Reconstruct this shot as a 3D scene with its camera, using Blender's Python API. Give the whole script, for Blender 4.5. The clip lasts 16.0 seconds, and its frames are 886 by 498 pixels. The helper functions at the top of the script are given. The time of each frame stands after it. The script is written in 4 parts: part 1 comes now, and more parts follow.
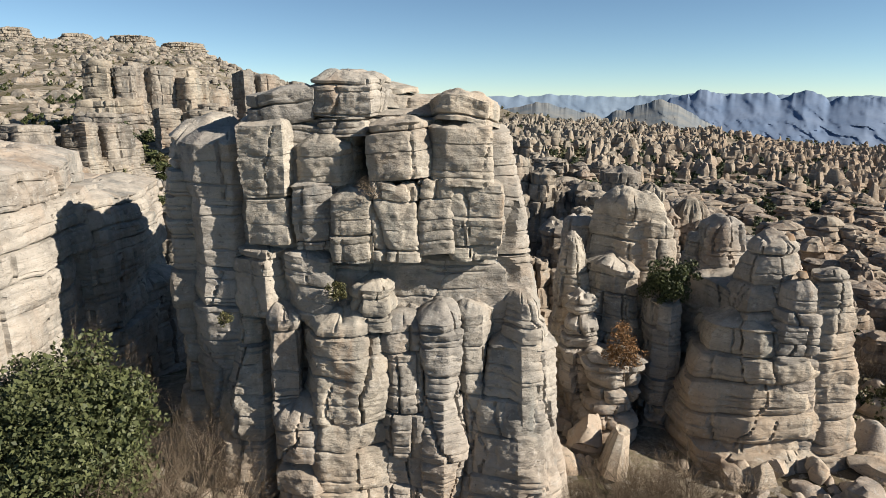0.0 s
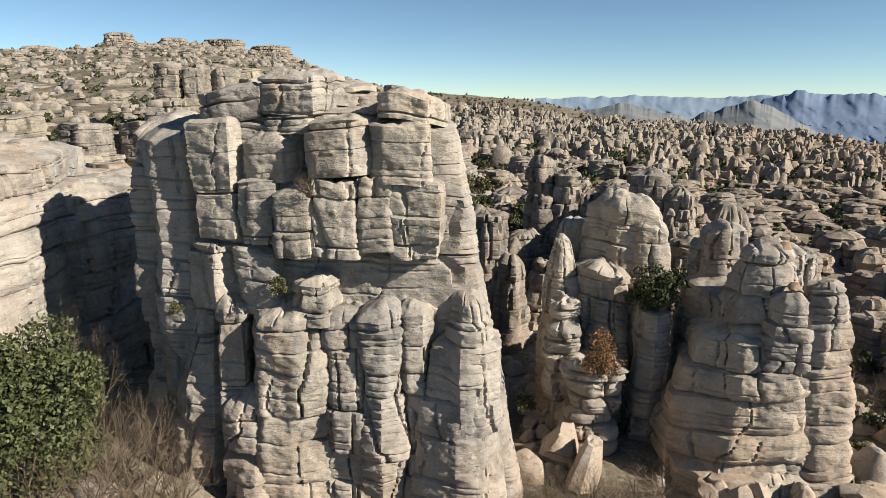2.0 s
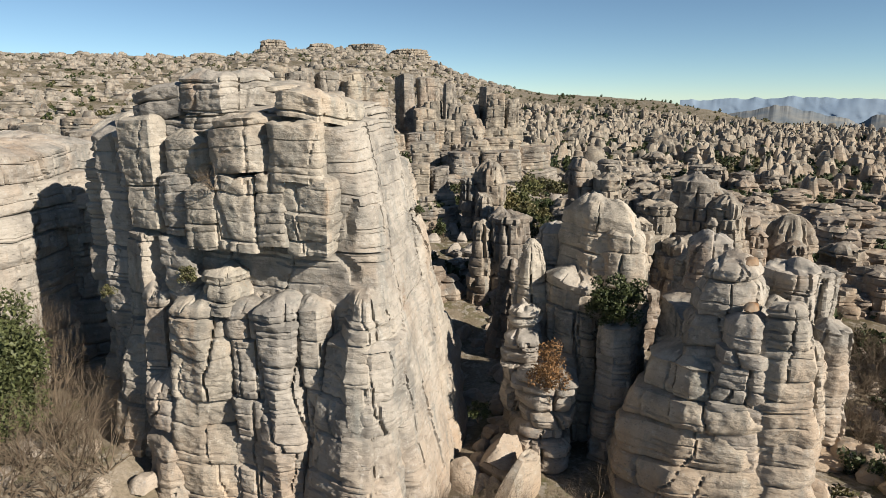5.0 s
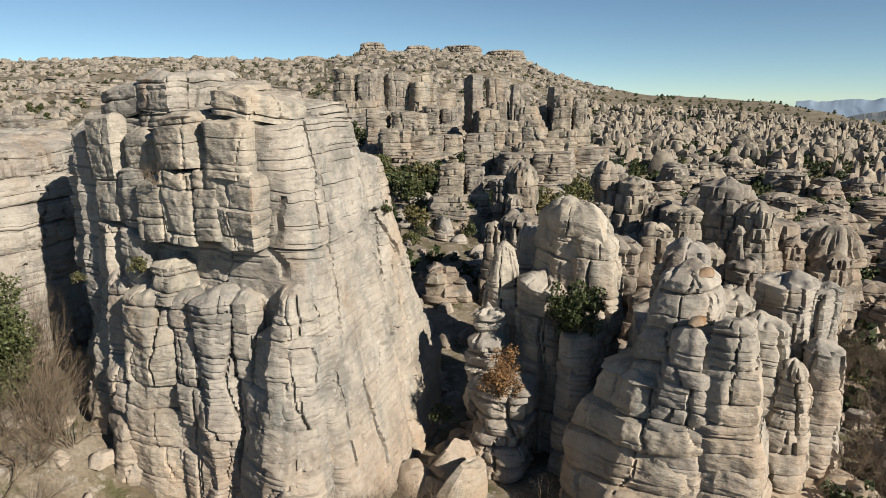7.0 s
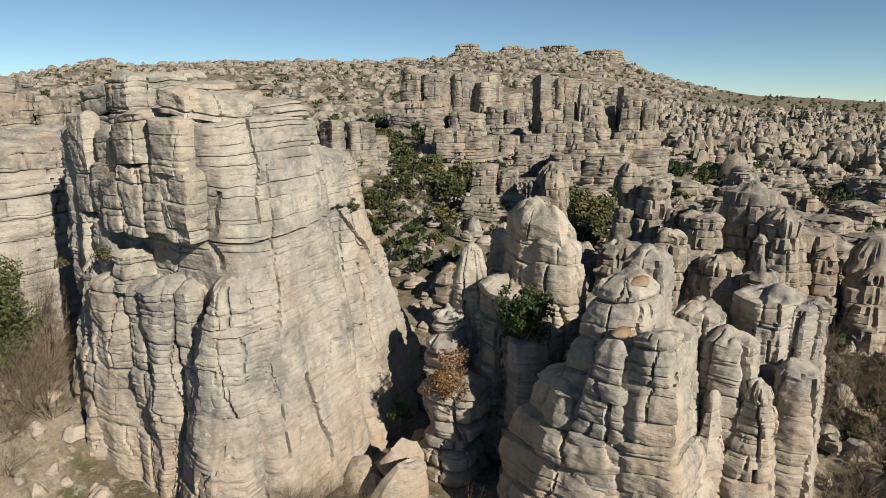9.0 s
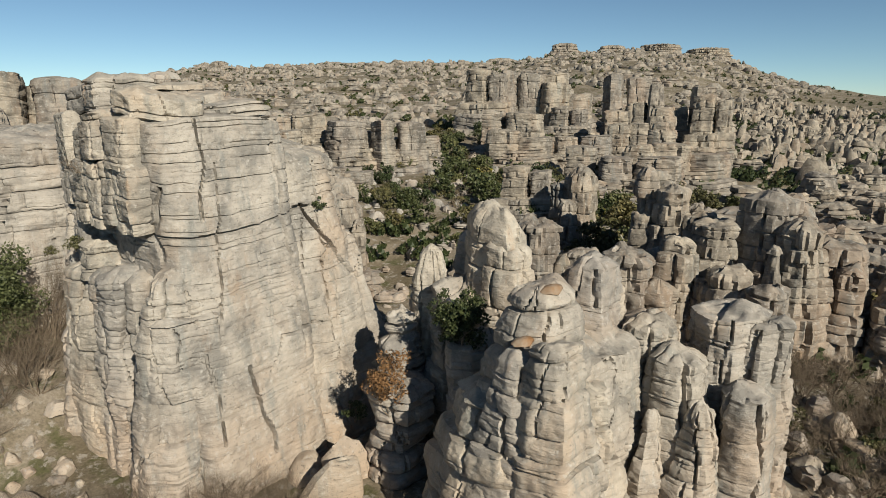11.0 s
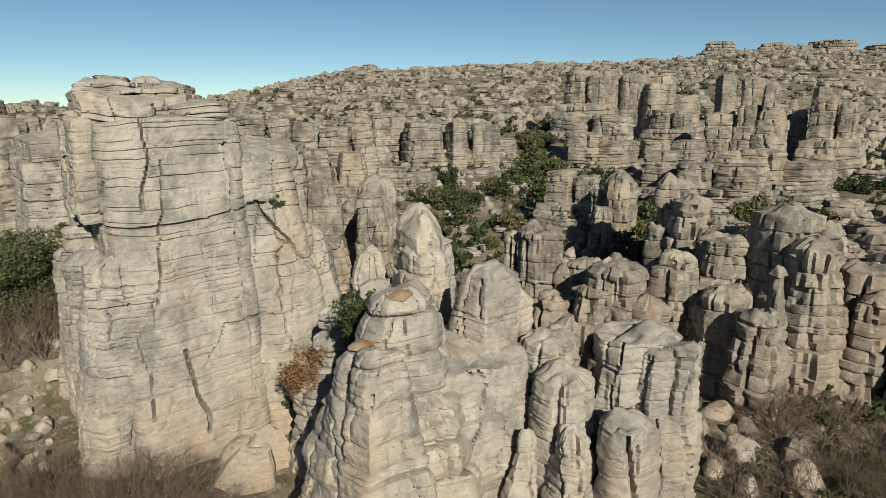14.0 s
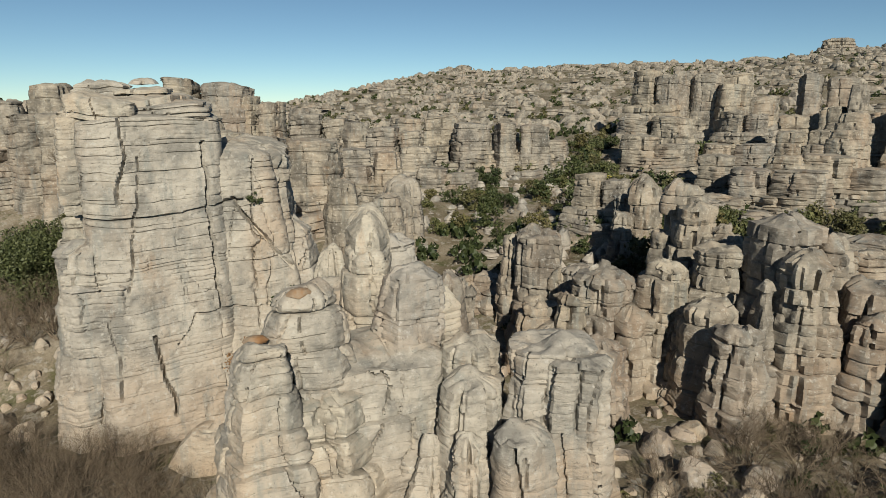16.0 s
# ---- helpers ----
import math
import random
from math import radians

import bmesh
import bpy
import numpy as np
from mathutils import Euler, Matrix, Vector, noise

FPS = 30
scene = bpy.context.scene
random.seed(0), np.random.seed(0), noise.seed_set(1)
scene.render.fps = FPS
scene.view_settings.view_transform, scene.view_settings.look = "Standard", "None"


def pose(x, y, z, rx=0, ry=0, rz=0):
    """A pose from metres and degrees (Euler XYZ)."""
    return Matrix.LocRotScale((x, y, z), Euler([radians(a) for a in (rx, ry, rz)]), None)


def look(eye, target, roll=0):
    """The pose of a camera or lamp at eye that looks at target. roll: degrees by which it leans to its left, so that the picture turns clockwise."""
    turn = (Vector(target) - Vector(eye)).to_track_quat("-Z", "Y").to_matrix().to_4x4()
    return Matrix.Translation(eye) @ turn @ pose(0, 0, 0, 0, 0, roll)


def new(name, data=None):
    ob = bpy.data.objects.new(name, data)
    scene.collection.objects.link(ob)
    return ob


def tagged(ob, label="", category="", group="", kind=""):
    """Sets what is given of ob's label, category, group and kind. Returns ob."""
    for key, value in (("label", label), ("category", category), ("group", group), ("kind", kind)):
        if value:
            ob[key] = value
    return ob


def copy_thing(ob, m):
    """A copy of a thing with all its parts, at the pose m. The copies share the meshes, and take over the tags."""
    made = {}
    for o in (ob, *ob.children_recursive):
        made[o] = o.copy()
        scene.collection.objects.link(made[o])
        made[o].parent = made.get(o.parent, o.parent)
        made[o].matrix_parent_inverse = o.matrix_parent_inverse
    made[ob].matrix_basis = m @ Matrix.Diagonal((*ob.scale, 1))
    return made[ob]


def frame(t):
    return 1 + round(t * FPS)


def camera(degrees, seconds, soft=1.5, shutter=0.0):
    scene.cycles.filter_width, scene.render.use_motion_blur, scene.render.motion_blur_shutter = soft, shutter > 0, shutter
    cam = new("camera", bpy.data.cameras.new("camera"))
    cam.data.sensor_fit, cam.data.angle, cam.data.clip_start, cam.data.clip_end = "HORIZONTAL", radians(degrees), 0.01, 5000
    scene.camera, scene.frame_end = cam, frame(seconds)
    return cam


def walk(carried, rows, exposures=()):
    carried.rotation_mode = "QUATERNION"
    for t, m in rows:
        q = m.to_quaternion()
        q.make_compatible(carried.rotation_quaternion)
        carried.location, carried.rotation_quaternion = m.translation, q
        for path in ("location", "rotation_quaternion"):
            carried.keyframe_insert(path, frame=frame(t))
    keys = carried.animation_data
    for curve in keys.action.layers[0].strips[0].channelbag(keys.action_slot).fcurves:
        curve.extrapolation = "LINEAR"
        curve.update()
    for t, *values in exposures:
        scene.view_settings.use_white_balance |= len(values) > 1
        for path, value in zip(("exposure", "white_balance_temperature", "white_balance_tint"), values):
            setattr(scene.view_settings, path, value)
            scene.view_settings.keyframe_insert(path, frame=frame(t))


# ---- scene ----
cam = camera(68.8, 16.0, soft=0.6)
METRES, EYE, TILT, LEAN, TURN = 60.0, 20.0, -13.25, 0.0, 0.0
ROWS = [
    (0.0, 0.0, 0.0, 0.0, -0.0, 0.0, -0.0),
    (0.5, 0.0234, 0.0011, -0.0, 1.26, 0.01, -0.29),
    (1.0, 0.0481, 0.003, -0.0001, 2.97, 0.01, -0.68),
    (1.5, 0.0739, 0.0056, 0.0, 4.86, 0.01, -1.12),
    (2.0, 0.1006, 0.0094, 0.0002, 6.78, -0.02, -1.58),
    (2.5, 0.1281, 0.0141, 0.0008, 8.68, -0.07, -2.04),
    (3.0, 0.1563, 0.0196, 0.0017, 10.6, -0.12, -2.48),
    (3.5, 0.1845, 0.0261, 0.0025, 12.5, -0.19, -2.91),
    (4.0, 0.2134, 0.0334, 0.0039, 14.42, -0.26, -3.3),
    (6.5, 0.3584, 0.0906, 0.0152, 24.62, -0.88, -5.48),
    (7.0, 0.3868, 0.1049, 0.0181, 26.7, -1.07, -5.9),
    (7.5, 0.4143, 0.1205, 0.021, 28.75, -1.26, -6.33),
    (8.0, 0.4414, 0.1367, 0.0245, 30.82, -1.49, -6.75),
    (8.5, 0.4681, 0.1543, 0.0279, 32.88, -1.71, -7.15),
    (9.0, 0.4944, 0.1728, 0.032, 34.96, -1.97, -7.56),
    (11.5, 0.6163, 0.2839, 0.0573, 45.45, -3.45, -9.43),
    (12.0, 0.6384, 0.3076, 0.063, 47.54, -3.79, -9.78),
    (12.5, 0.6598, 0.3323, 0.069, 49.65, -4.14, -10.13),
    (13.0, 0.6802, 0.358, 0.0754, 51.76, -4.49, -10.45),
    (13.5, 0.7, 0.384, 0.0816, 53.85, -4.84, -10.74),
    (14.0, 0.7186, 0.4105, 0.0882, 55.95, -5.22, -11.05),
    (14.5, 0.7362, 0.438, 0.095, 58.06, -5.61, -11.33),
    (15.0, 0.7529, 0.4661, 0.1018, 60.16, -6.0, -11.59),
    (15.5, 0.7684, 0.495, 0.1091, 62.27, -6.43, -11.89),
    (16.0, 0.7827, 0.525, 0.1157, 64.38, -6.86, -12.15),
]
walk(cam, [(t, pose(0, 0, EYE, TILT, LEAN, TURN) @ pose(METRES * x, METRES * y, METRES * z, 90 + pitch, roll, yaw)) for t, x, y, z, yaw, pitch, roll in ROWS],
     exposures=((0, 0.98, 6800, 10), (4, 0.88, 6850, 10), (9, 0.58, 6850, 8), (16, 0.34, 6850, 4)))

# ---- light ----
SUN_AZ, SUN_EL = 106.5, 29.0          # degrees clockwise from +y, and above the horizon
sun_dir = Vector((math.sin(radians(SUN_AZ)) * math.cos(radians(SUN_EL)), math.cos(radians(SUN_AZ)) * math.cos(radians(SUN_EL)), math.sin(radians(SUN_EL))))
world = bpy.data.worlds.new("sky")
world.use_nodes = True
scene.world = world
wn, wl = world.node_tree.nodes, world.node_tree.links
sky = wn.new("ShaderNodeTexSky")
sky.sky_type, sky.sun_disc = "NISHITA", False
sky.sun_elevation, sky.sun_rotation = radians(SUN_EL), radians(SUN_AZ)
sky.altitude, sky.air_density, sky.dust_density, sky.ozone_density = 3000, 0.8, 0.0, 3.0
wn["Background"].inputs["Strength"].default_value = 0.066
balance = wn.new("ShaderNodeMix")
balance.data_type, balance.blend_type = "RGBA", "MULTIPLY"
balance.inputs[0].default_value = 1.0
balance.inputs[7].default_value = (0.94, 1.0, 0.92, 1)
wl.new(sky.outputs["Color"], balance.inputs[6])
wl.new(balance.outputs[2], wn["Background"].inputs["Color"])
sun = new("sun", bpy.data.lights.new("sun", "SUN"))
sun.data.energy, sun.data.angle, sun.data.color = 5.0, radians(0.53), (1.0, 0.93, 0.83)
sun.matrix_world = look(sun_dir * 100, (0, 0, 0))


# ---- materials ----
def material(name):
    m = bpy.data.materials.new(name)
    m.use_nodes = True
    return m, m.node_tree.nodes, m.node_tree.links, m.node_tree.nodes["Principled BSDF"]


def ramp(n, l, source, stops):
    r = n.new("ShaderNodeValToRGB")
    while len(r.color_ramp.elements) < len(stops):
        r.color_ramp.elements.new(0.5)
    for e, (p, c) in zip(r.color_ramp.elements, stops):
        e.position = p
        e.color = (*c, 1) if len(c) == 3 else c
    l.new(source, r.inputs[0])
    return r.outputs[0]


def grey(v):
    return (v, v, v)


def tex(n, l, where, scale, detail=4.0, rough=0.55, stretch=(1, 1, 1)):
    """Noise at world scale, with its axes stretched."""
    mp = n.new("ShaderNodeMapping")
    mp.inputs["Scale"].default_value = stretch
    l.new(where, mp.inputs[0])
    t = n.new("ShaderNodeTexNoise")
    t.inputs["Scale"].default_value, t.inputs["Detail"].default_value, t.inputs["Roughness"].default_value = scale, detail, rough
    l.new(mp.outputs[0], t.inputs["Vector"])
    return t.outputs[0]


def mix(n, l, fac, a, b, mode="MIX"):
    x = n.new("ShaderNodeMix")
    x.data_type, x.blend_type = "RGBA", mode
    for sock, v in ((x.inputs[0], fac), (x.inputs[6], a), (x.inputs[7], b)):
        if isinstance(v, (int, float)):
            sock.default_value = v
        elif isinstance(v, tuple):
            sock.default_value = (*v, 1)
        else:
            l.new(v, sock)
    return x.outputs[2]


def bump(n, l, height, strength, distance, normal=None):
    b = n.new("ShaderNodeBump")
    b.inputs["Strength"].default_value, b.inputs["Distance"].default_value = strength, distance
    l.new(height, b.inputs["Height"])
    if normal is not None:
        l.new(normal, b.inputs["Normal"])
    return b.outputs[0]


def limestone(name, pale, mid, deep, warm, warm_amount, bedding, fine=1.0):
    m, n, l, p = material(name)
    g = n.new("ShaderNodeNewGeometry")
    pos = g.outputs["Position"]
    info = n.new("ShaderNodeObjectInfo")
    # broad patches of pale, mid and deep grey stone
    c = ramp(n, l, tex(n, l, pos, 0.5, 6, 0.62, (1, 1, 0.8)), [(0.38, deep), (0.48, mid), (0.6, pale)])
    # warm iron stains, fresh stone near the foot, blue-grey water streaks, rust
    stain = ramp(n, l, tex(n, l, pos, 0.22, 5, 0.62, (1, 1, 0.6)), [(0.5, grey(0)), (0.68, grey(warm_amount))])
    c = mix(n, l, stain, c, warm)
    xyz = n.new("ShaderNodeSeparateXYZ")
    l.new(pos, xyz.inputs[0])
    foot = n.new("ShaderNodeMapRange")
    foot.inputs[1].default_value, foot.inputs[2].default_value = 6.0, -1.0
    l.new(xyz.outputs[2], foot.inputs[0])
    fresh = mix(n, l, 1.0, foot.outputs[0], ramp(n, l, tex(n, l, pos, 0.35, 4, 0.6), [(0.3, grey(0.15)), (0.6, grey(0.85))]), "MULTIPLY")
    c = mix(n, l, fresh, c, warm)
    streak = ramp(n, l, tex(n, l, pos, 1.1, 5, 0.65, (1, 1, 0.1)), [(0.54, grey(0)), (0.68, grey(0.6))])
    c = mix(n, l, streak, c, (0.17, 0.182, 0.176))
    rust = ramp(n, l, tex(n, l, pos, 0.55, 5, 0.65, (1, 1, 0.25)), [(0.62, grey(0)), (0.75, grey(0.6))])
    c = mix(n, l, rust, c, (0.25, 0.16, 0.095))
    # pale and dark lichen spots, fine bedding seams
    c = mix(n, l, ramp(n, l, tex(n, l, pos, 2.6, 8, 0.78), [(0.54, grey(0)), (0.64, grey(0.7))]), c, (0.4, 0.385, 0.355))
    c = mix(n, l, ramp(n, l, tex(n, l, pos, 4.2, 8, 0.78), [(0.34, grey(0.75)), (0.43, grey(0))]), c, (0.09, 0.086, 0.076))
    seam = tex(n, l, pos, 1.0, 6, 0.65, (0.2, 0.2, 4.5))
    c = mix(n, l, bedding, c, ramp(n, l, seam, [(0.36, grey(0.3)), (0.44, grey(1))]), "MULTIPLY")
    c = mix(n, l, 1.0, c, ramp(n, l, info.outputs["Random"], [(0, (0.88, 0.88, 0.9)), (1, (1.06, 1.03, 0.98))]), "MULTIPLY")
    l.new(c, p.inputs["Base Color"])
    p.inputs["Roughness"].default_value = 0.92
    p.inputs["Specular IOR Level"].default_value = 0.2
    b = bump(n, l, seam, 0.35 * fine, 0.1)
    b = bump(n, l, tex(n, l, pos, 1.7, 4, 0.55, (0.8, 0.8, 1.8)), 0.9 * fine, 0.13, b)
    b = bump(n, l, tex(n, l, pos, 5, 6, 0.7, (0.9, 0.9, 1.8)), 0.9 * fine, 0.05, b)
    l.new(b, p.inputs["Normal"])
    return m


ROCK = limestone("limestone", (0.36, 0.333, 0.292), (0.285, 0.265, 0.234), (0.2, 0.19, 0.172), (0.345, 0.268, 0.2), 0.6, 0.22)
FAR_ROCK = limestone("far_limestone", (0.3, 0.268, 0.224), (0.206, 0.186, 0.158), (0.12, 0.109, 0.095), (0.265, 0.197, 0.145), 0.6, 0.3)


def ground_material():
    m, n, l, p = material("stony_soil")
    pos = n.new("ShaderNodeNewGeometry").outputs["Position"]
    c = ramp(n, l, tex(n, l, pos, 0.12, 6, 0.65), [(0.36, (0.11, 0.09, 0.058)), (0.5, (0.18, 0.15, 0.11)), (0.64, (0.27, 0.233, 0.187))])
    grass = ramp(n, l, tex(n, l, pos, 0.35, 6, 0.7), [(0.52, grey(0)), (0.62, grey(0.8))])
    c = mix(n, l, grass, c, (0.075, 0.078, 0.033))
    stone = ramp(n, l, tex(n, l, pos, 1.3, 5, 0.65), [(0.54, grey(0)), (0.6, grey(0.9))])
    c = mix(n, l, stone, c, (0.27, 0.245, 0.21))
    c = mix(n, l, 0.8, c, ramp(n, l, tex(n, l, pos, 5, 5, 0.7), [(0.3, grey(0.5)), (0.6, grey(1))]), "MULTIPLY")
    l.new(c, p.inputs["Base Color"])
    p.inputs["Roughness"].default_value, p.inputs["Specular IOR Level"].default_value = 0.95, 0.1
    b = bump(n, l, tex(n, l, pos, 1.2, 5, 0.6), 0.8, 0.2)
    l.new(b, p.inputs["Normal"])
    return m


def leaf_material(name, dark, light, rough=0.6):
    m, n, l, p = material(name)
    g = n.new("ShaderNodeNewGeometry")
    c = ramp(n, l, g.outputs["Random Per Island"], [(0, dark), (1, light)])
    info = n.new("ShaderNodeObjectInfo")
    c = mix(n, l, 1.0, c, ramp(n, l, info.outputs["Random"], [(0, (0.75, 0.8, 0.75)), (1, (1.25, 1.12, 1.0))]), "MULTIPLY")
    l.new(c, p.inputs["Base Color"])
    p.inputs["Roughness"].default_value, p.inputs["Specular IOR Level"].default_value = rough, 0.3
    return m


def plain(name, a, b, scale, rough=0.9):
    m, n, l, p = material(name)
    pos = n.new("ShaderNodeNewGeometry").outputs["Position"]
    l.new(ramp(n, l, tex(n, l, pos, scale, 6, 0.65), [(0.35, a), (0.65, b)]), p.inputs["Base Color"])
    p.inputs["Roughness"].default_value, p.inputs["Specular IOR Level"].default_value = rough, 0.1
    return m


SOIL = ground_material()
EVERGREEN = leaf_material("evergreen_leaves", (0.035, 0.045, 0.018), (0.11, 0.12, 0.052))
DEEP_GREEN = leaf_material("deep_green_leaves", (0.02, 0.032, 0.012), (0.06, 0.075, 0.03))
OLIVE = leaf_material("olive_leaves", (0.05, 0.052, 0.022), (0.115, 0.108, 0.05))
YELLOW = leaf_material("yellow_leaves", (0.16, 0.17, 0.03), (0.3, 0.28, 0.06))
RUSSET = leaf_material("russet_leaves", (0.085, 0.048, 0.022), (0.19, 0.115, 0.055), 0.8)
TWIG = plain("bare_twigs", (0.085, 0.064, 0.046), (0.17, 0.135, 0.1), 3.0)
BARK = plain("bark", (0.09, 0.075, 0.06), (0.2, 0.17, 0.14), 4.0)
ORANGE = plain("orange_lichen_stone", (0.2, 0.11, 0.055), (0.24, 0.2, 0.155), 1.5)
# backdrop colours with the blue haze of distance mixed into them
PLAIN = plain("plain_haze_tint", (0.1, 0.15, 0.21), (0.19, 0.23, 0.27), 0.004)
RANGE_FAR = plain("far_range_haze_tint", (0.16, 0.22, 0.3), (0.21, 0.275, 0.355), 0.003)
RANGE_MID = plain("mid_range_haze_tint", (0.11, 0.16, 0.25), (0.17, 0.22, 0.31), 0.004)
RANGE_NEAR = plain("near_range_haze_tint", (0.11, 0.135, 0.16), (0.2, 0.2, 0.19), 0.01)


# ---- noise and meshes ----
def hash3(i, j, k, seed):
    h = (i * 374761393 + j * 668265263 + k * 2147483647 + seed * 1274126177) & 0xFFFFFFFF
    h = ((h ^ (h >> 13)) * 1274126177) & 0xFFFFFFFF
    return ((h ^ (h >> 16)) & 0xFFFFFF) / 8388607.5 - 1.0


def vnoise(x, y, z, seed=0):
    """Smooth value noise, -1 to 1, on numpy arrays."""
    x, y, z = np.broadcast_arrays(x, y, z)
    xi, yi, zi = (np.floor(v).astype(np.int64) for v in (x, y, z))
    fx, fy, fz = x - xi, y - yi, z - zi
    fx, fy, fz = (f * f * (3 - 2 * f) for f in (fx, fy, fz))
    out = 0
    for a in (0, 1):
        wx = fx if a else 1 - fx
        for b in (0, 1):
            wy = fy if b else 1 - fy
            for c in (0, 1):
                out = out + wx * wy * (fz if c else 1 - fz) * hash3(xi + a, yi + b, zi + c, seed)
    return out


def fbm(x, y, z, seed=0, octaves=3):
    out, amp = 0, 1.0
    for o in range(octaves):
        f = 2.03 ** o
        out, amp = out + amp * vnoise(x * f, y * f, z * f, seed + o * 17), amp * 0.5
    return out


def smooth(a, b, v):
    t = np.clip((v - a) / (b - a), 0, 1)
    return t * t * (3 - 2 * t)


def mesh_from(name, verts, faces, mat, smooth_faces=True):
    """A mesh from an array of vertices and a list of face arrays (quads or triangles)."""
    me = bpy.data.meshes.new(name)
    faces = [f for f in faces if len(f)]
    me.vertices.add(len(verts))
    me.vertices.foreach_set("co", np.asarray(verts, np.float32).ravel())
    loops = np.concatenate([f.ravel() for f in faces]).astype(np.int32)
    sizes = np.concatenate([np.full(len(f), f.shape[1]) for f in faces]).astype(np.int32)
    me.loops.add(len(loops))
    me.loops.foreach_set("vertex_index", loops)
    me.polygons.add(len(sizes))
    me.polygons.foreach_set("loop_start", np.concatenate(([0], np.cumsum(sizes)[:-1])).astype(np.int32))
    me.polygons.foreach_set("use_smooth", np.full(len(sizes), smooth_faces))
    me.update(calc_edges=True)
    if smooth_faces:
        me.set_sharp_from_angle(angle=radians(34))
    me.materials.append(mat)
    return me


def part(name, data, parent, label=""):
    ob = new(name, data)
    ob.parent = parent
    if label:
        ob["label"] = label
    return ob


def joint_cells(theta, perim, width, row, warp, seed):
    """Splits the way round a column into blocks: each one's own random number and the distance to its nearest upright joint."""
    cells = max(3, int(round(perim / width)))
    u = (theta / (2 * math.pi)) * cells + hash3(row, row * 0 + 3, row * 0 + 7, seed) * 5 + warp
    i = np.floor(u)
    d = np.minimum(u - i, i + 1 - u) * perim / cells
    return hash3((i.astype(np.int64)) % cells, row, row * 0 + 1, seed + 1), d


def bed_rows(z0, z1, bed, lamina, seed):
    """Heights of the mesh's rows between z0 and z1, dense at each bedding seam, with for each row its bed, its place in the bed (0 to 1),
    how deep in a bed seam it lies (0 to 1), its lamina and how deep in a lamina seam."""
    rng = np.random.RandomState(seed)
    rows, z, k = [], z0 - rng.uniform(0, bed), 0
    m = 0
    while z < z1:
        thick = bed * rng.uniform(0.45, 1.6)
        if lamina:
            cuts = np.cumsum(rng.uniform(0.5, 1.6, max(1, int(round(thick / lamina)))))
            cuts = np.concatenate(([0], cuts / cuts[-1])) * thick
        else:
            cuts = np.array([0, thick])
        e = min(0.05, 0.12 * thick) if lamina else 0.07 * thick
        for i in range(len(cuts) - 1):
            lo, hi = cuts[i], cuts[i + 1]
            first, m = i == 0, m + 1
            sub = [(lo, 1.0 if first else 0.0, 1.0), (lo + e, 0.12 if first else 0.0, 0.1), (lo + 3 * e, 0, 0)]
            if lamina and hi - lo > 8 * e:
                sub.append(((lo + hi) / 2, 0, 0))
            sub.append((hi - 2 * e, 0, 0.0))
            for q, deep, fine in sub:
                if z0 <= z + q <= z1:
                    rows.append((z + q, k, q / thick, deep, m, fine))
        z, k = z + thick, k + 1
    return np.array(rows)


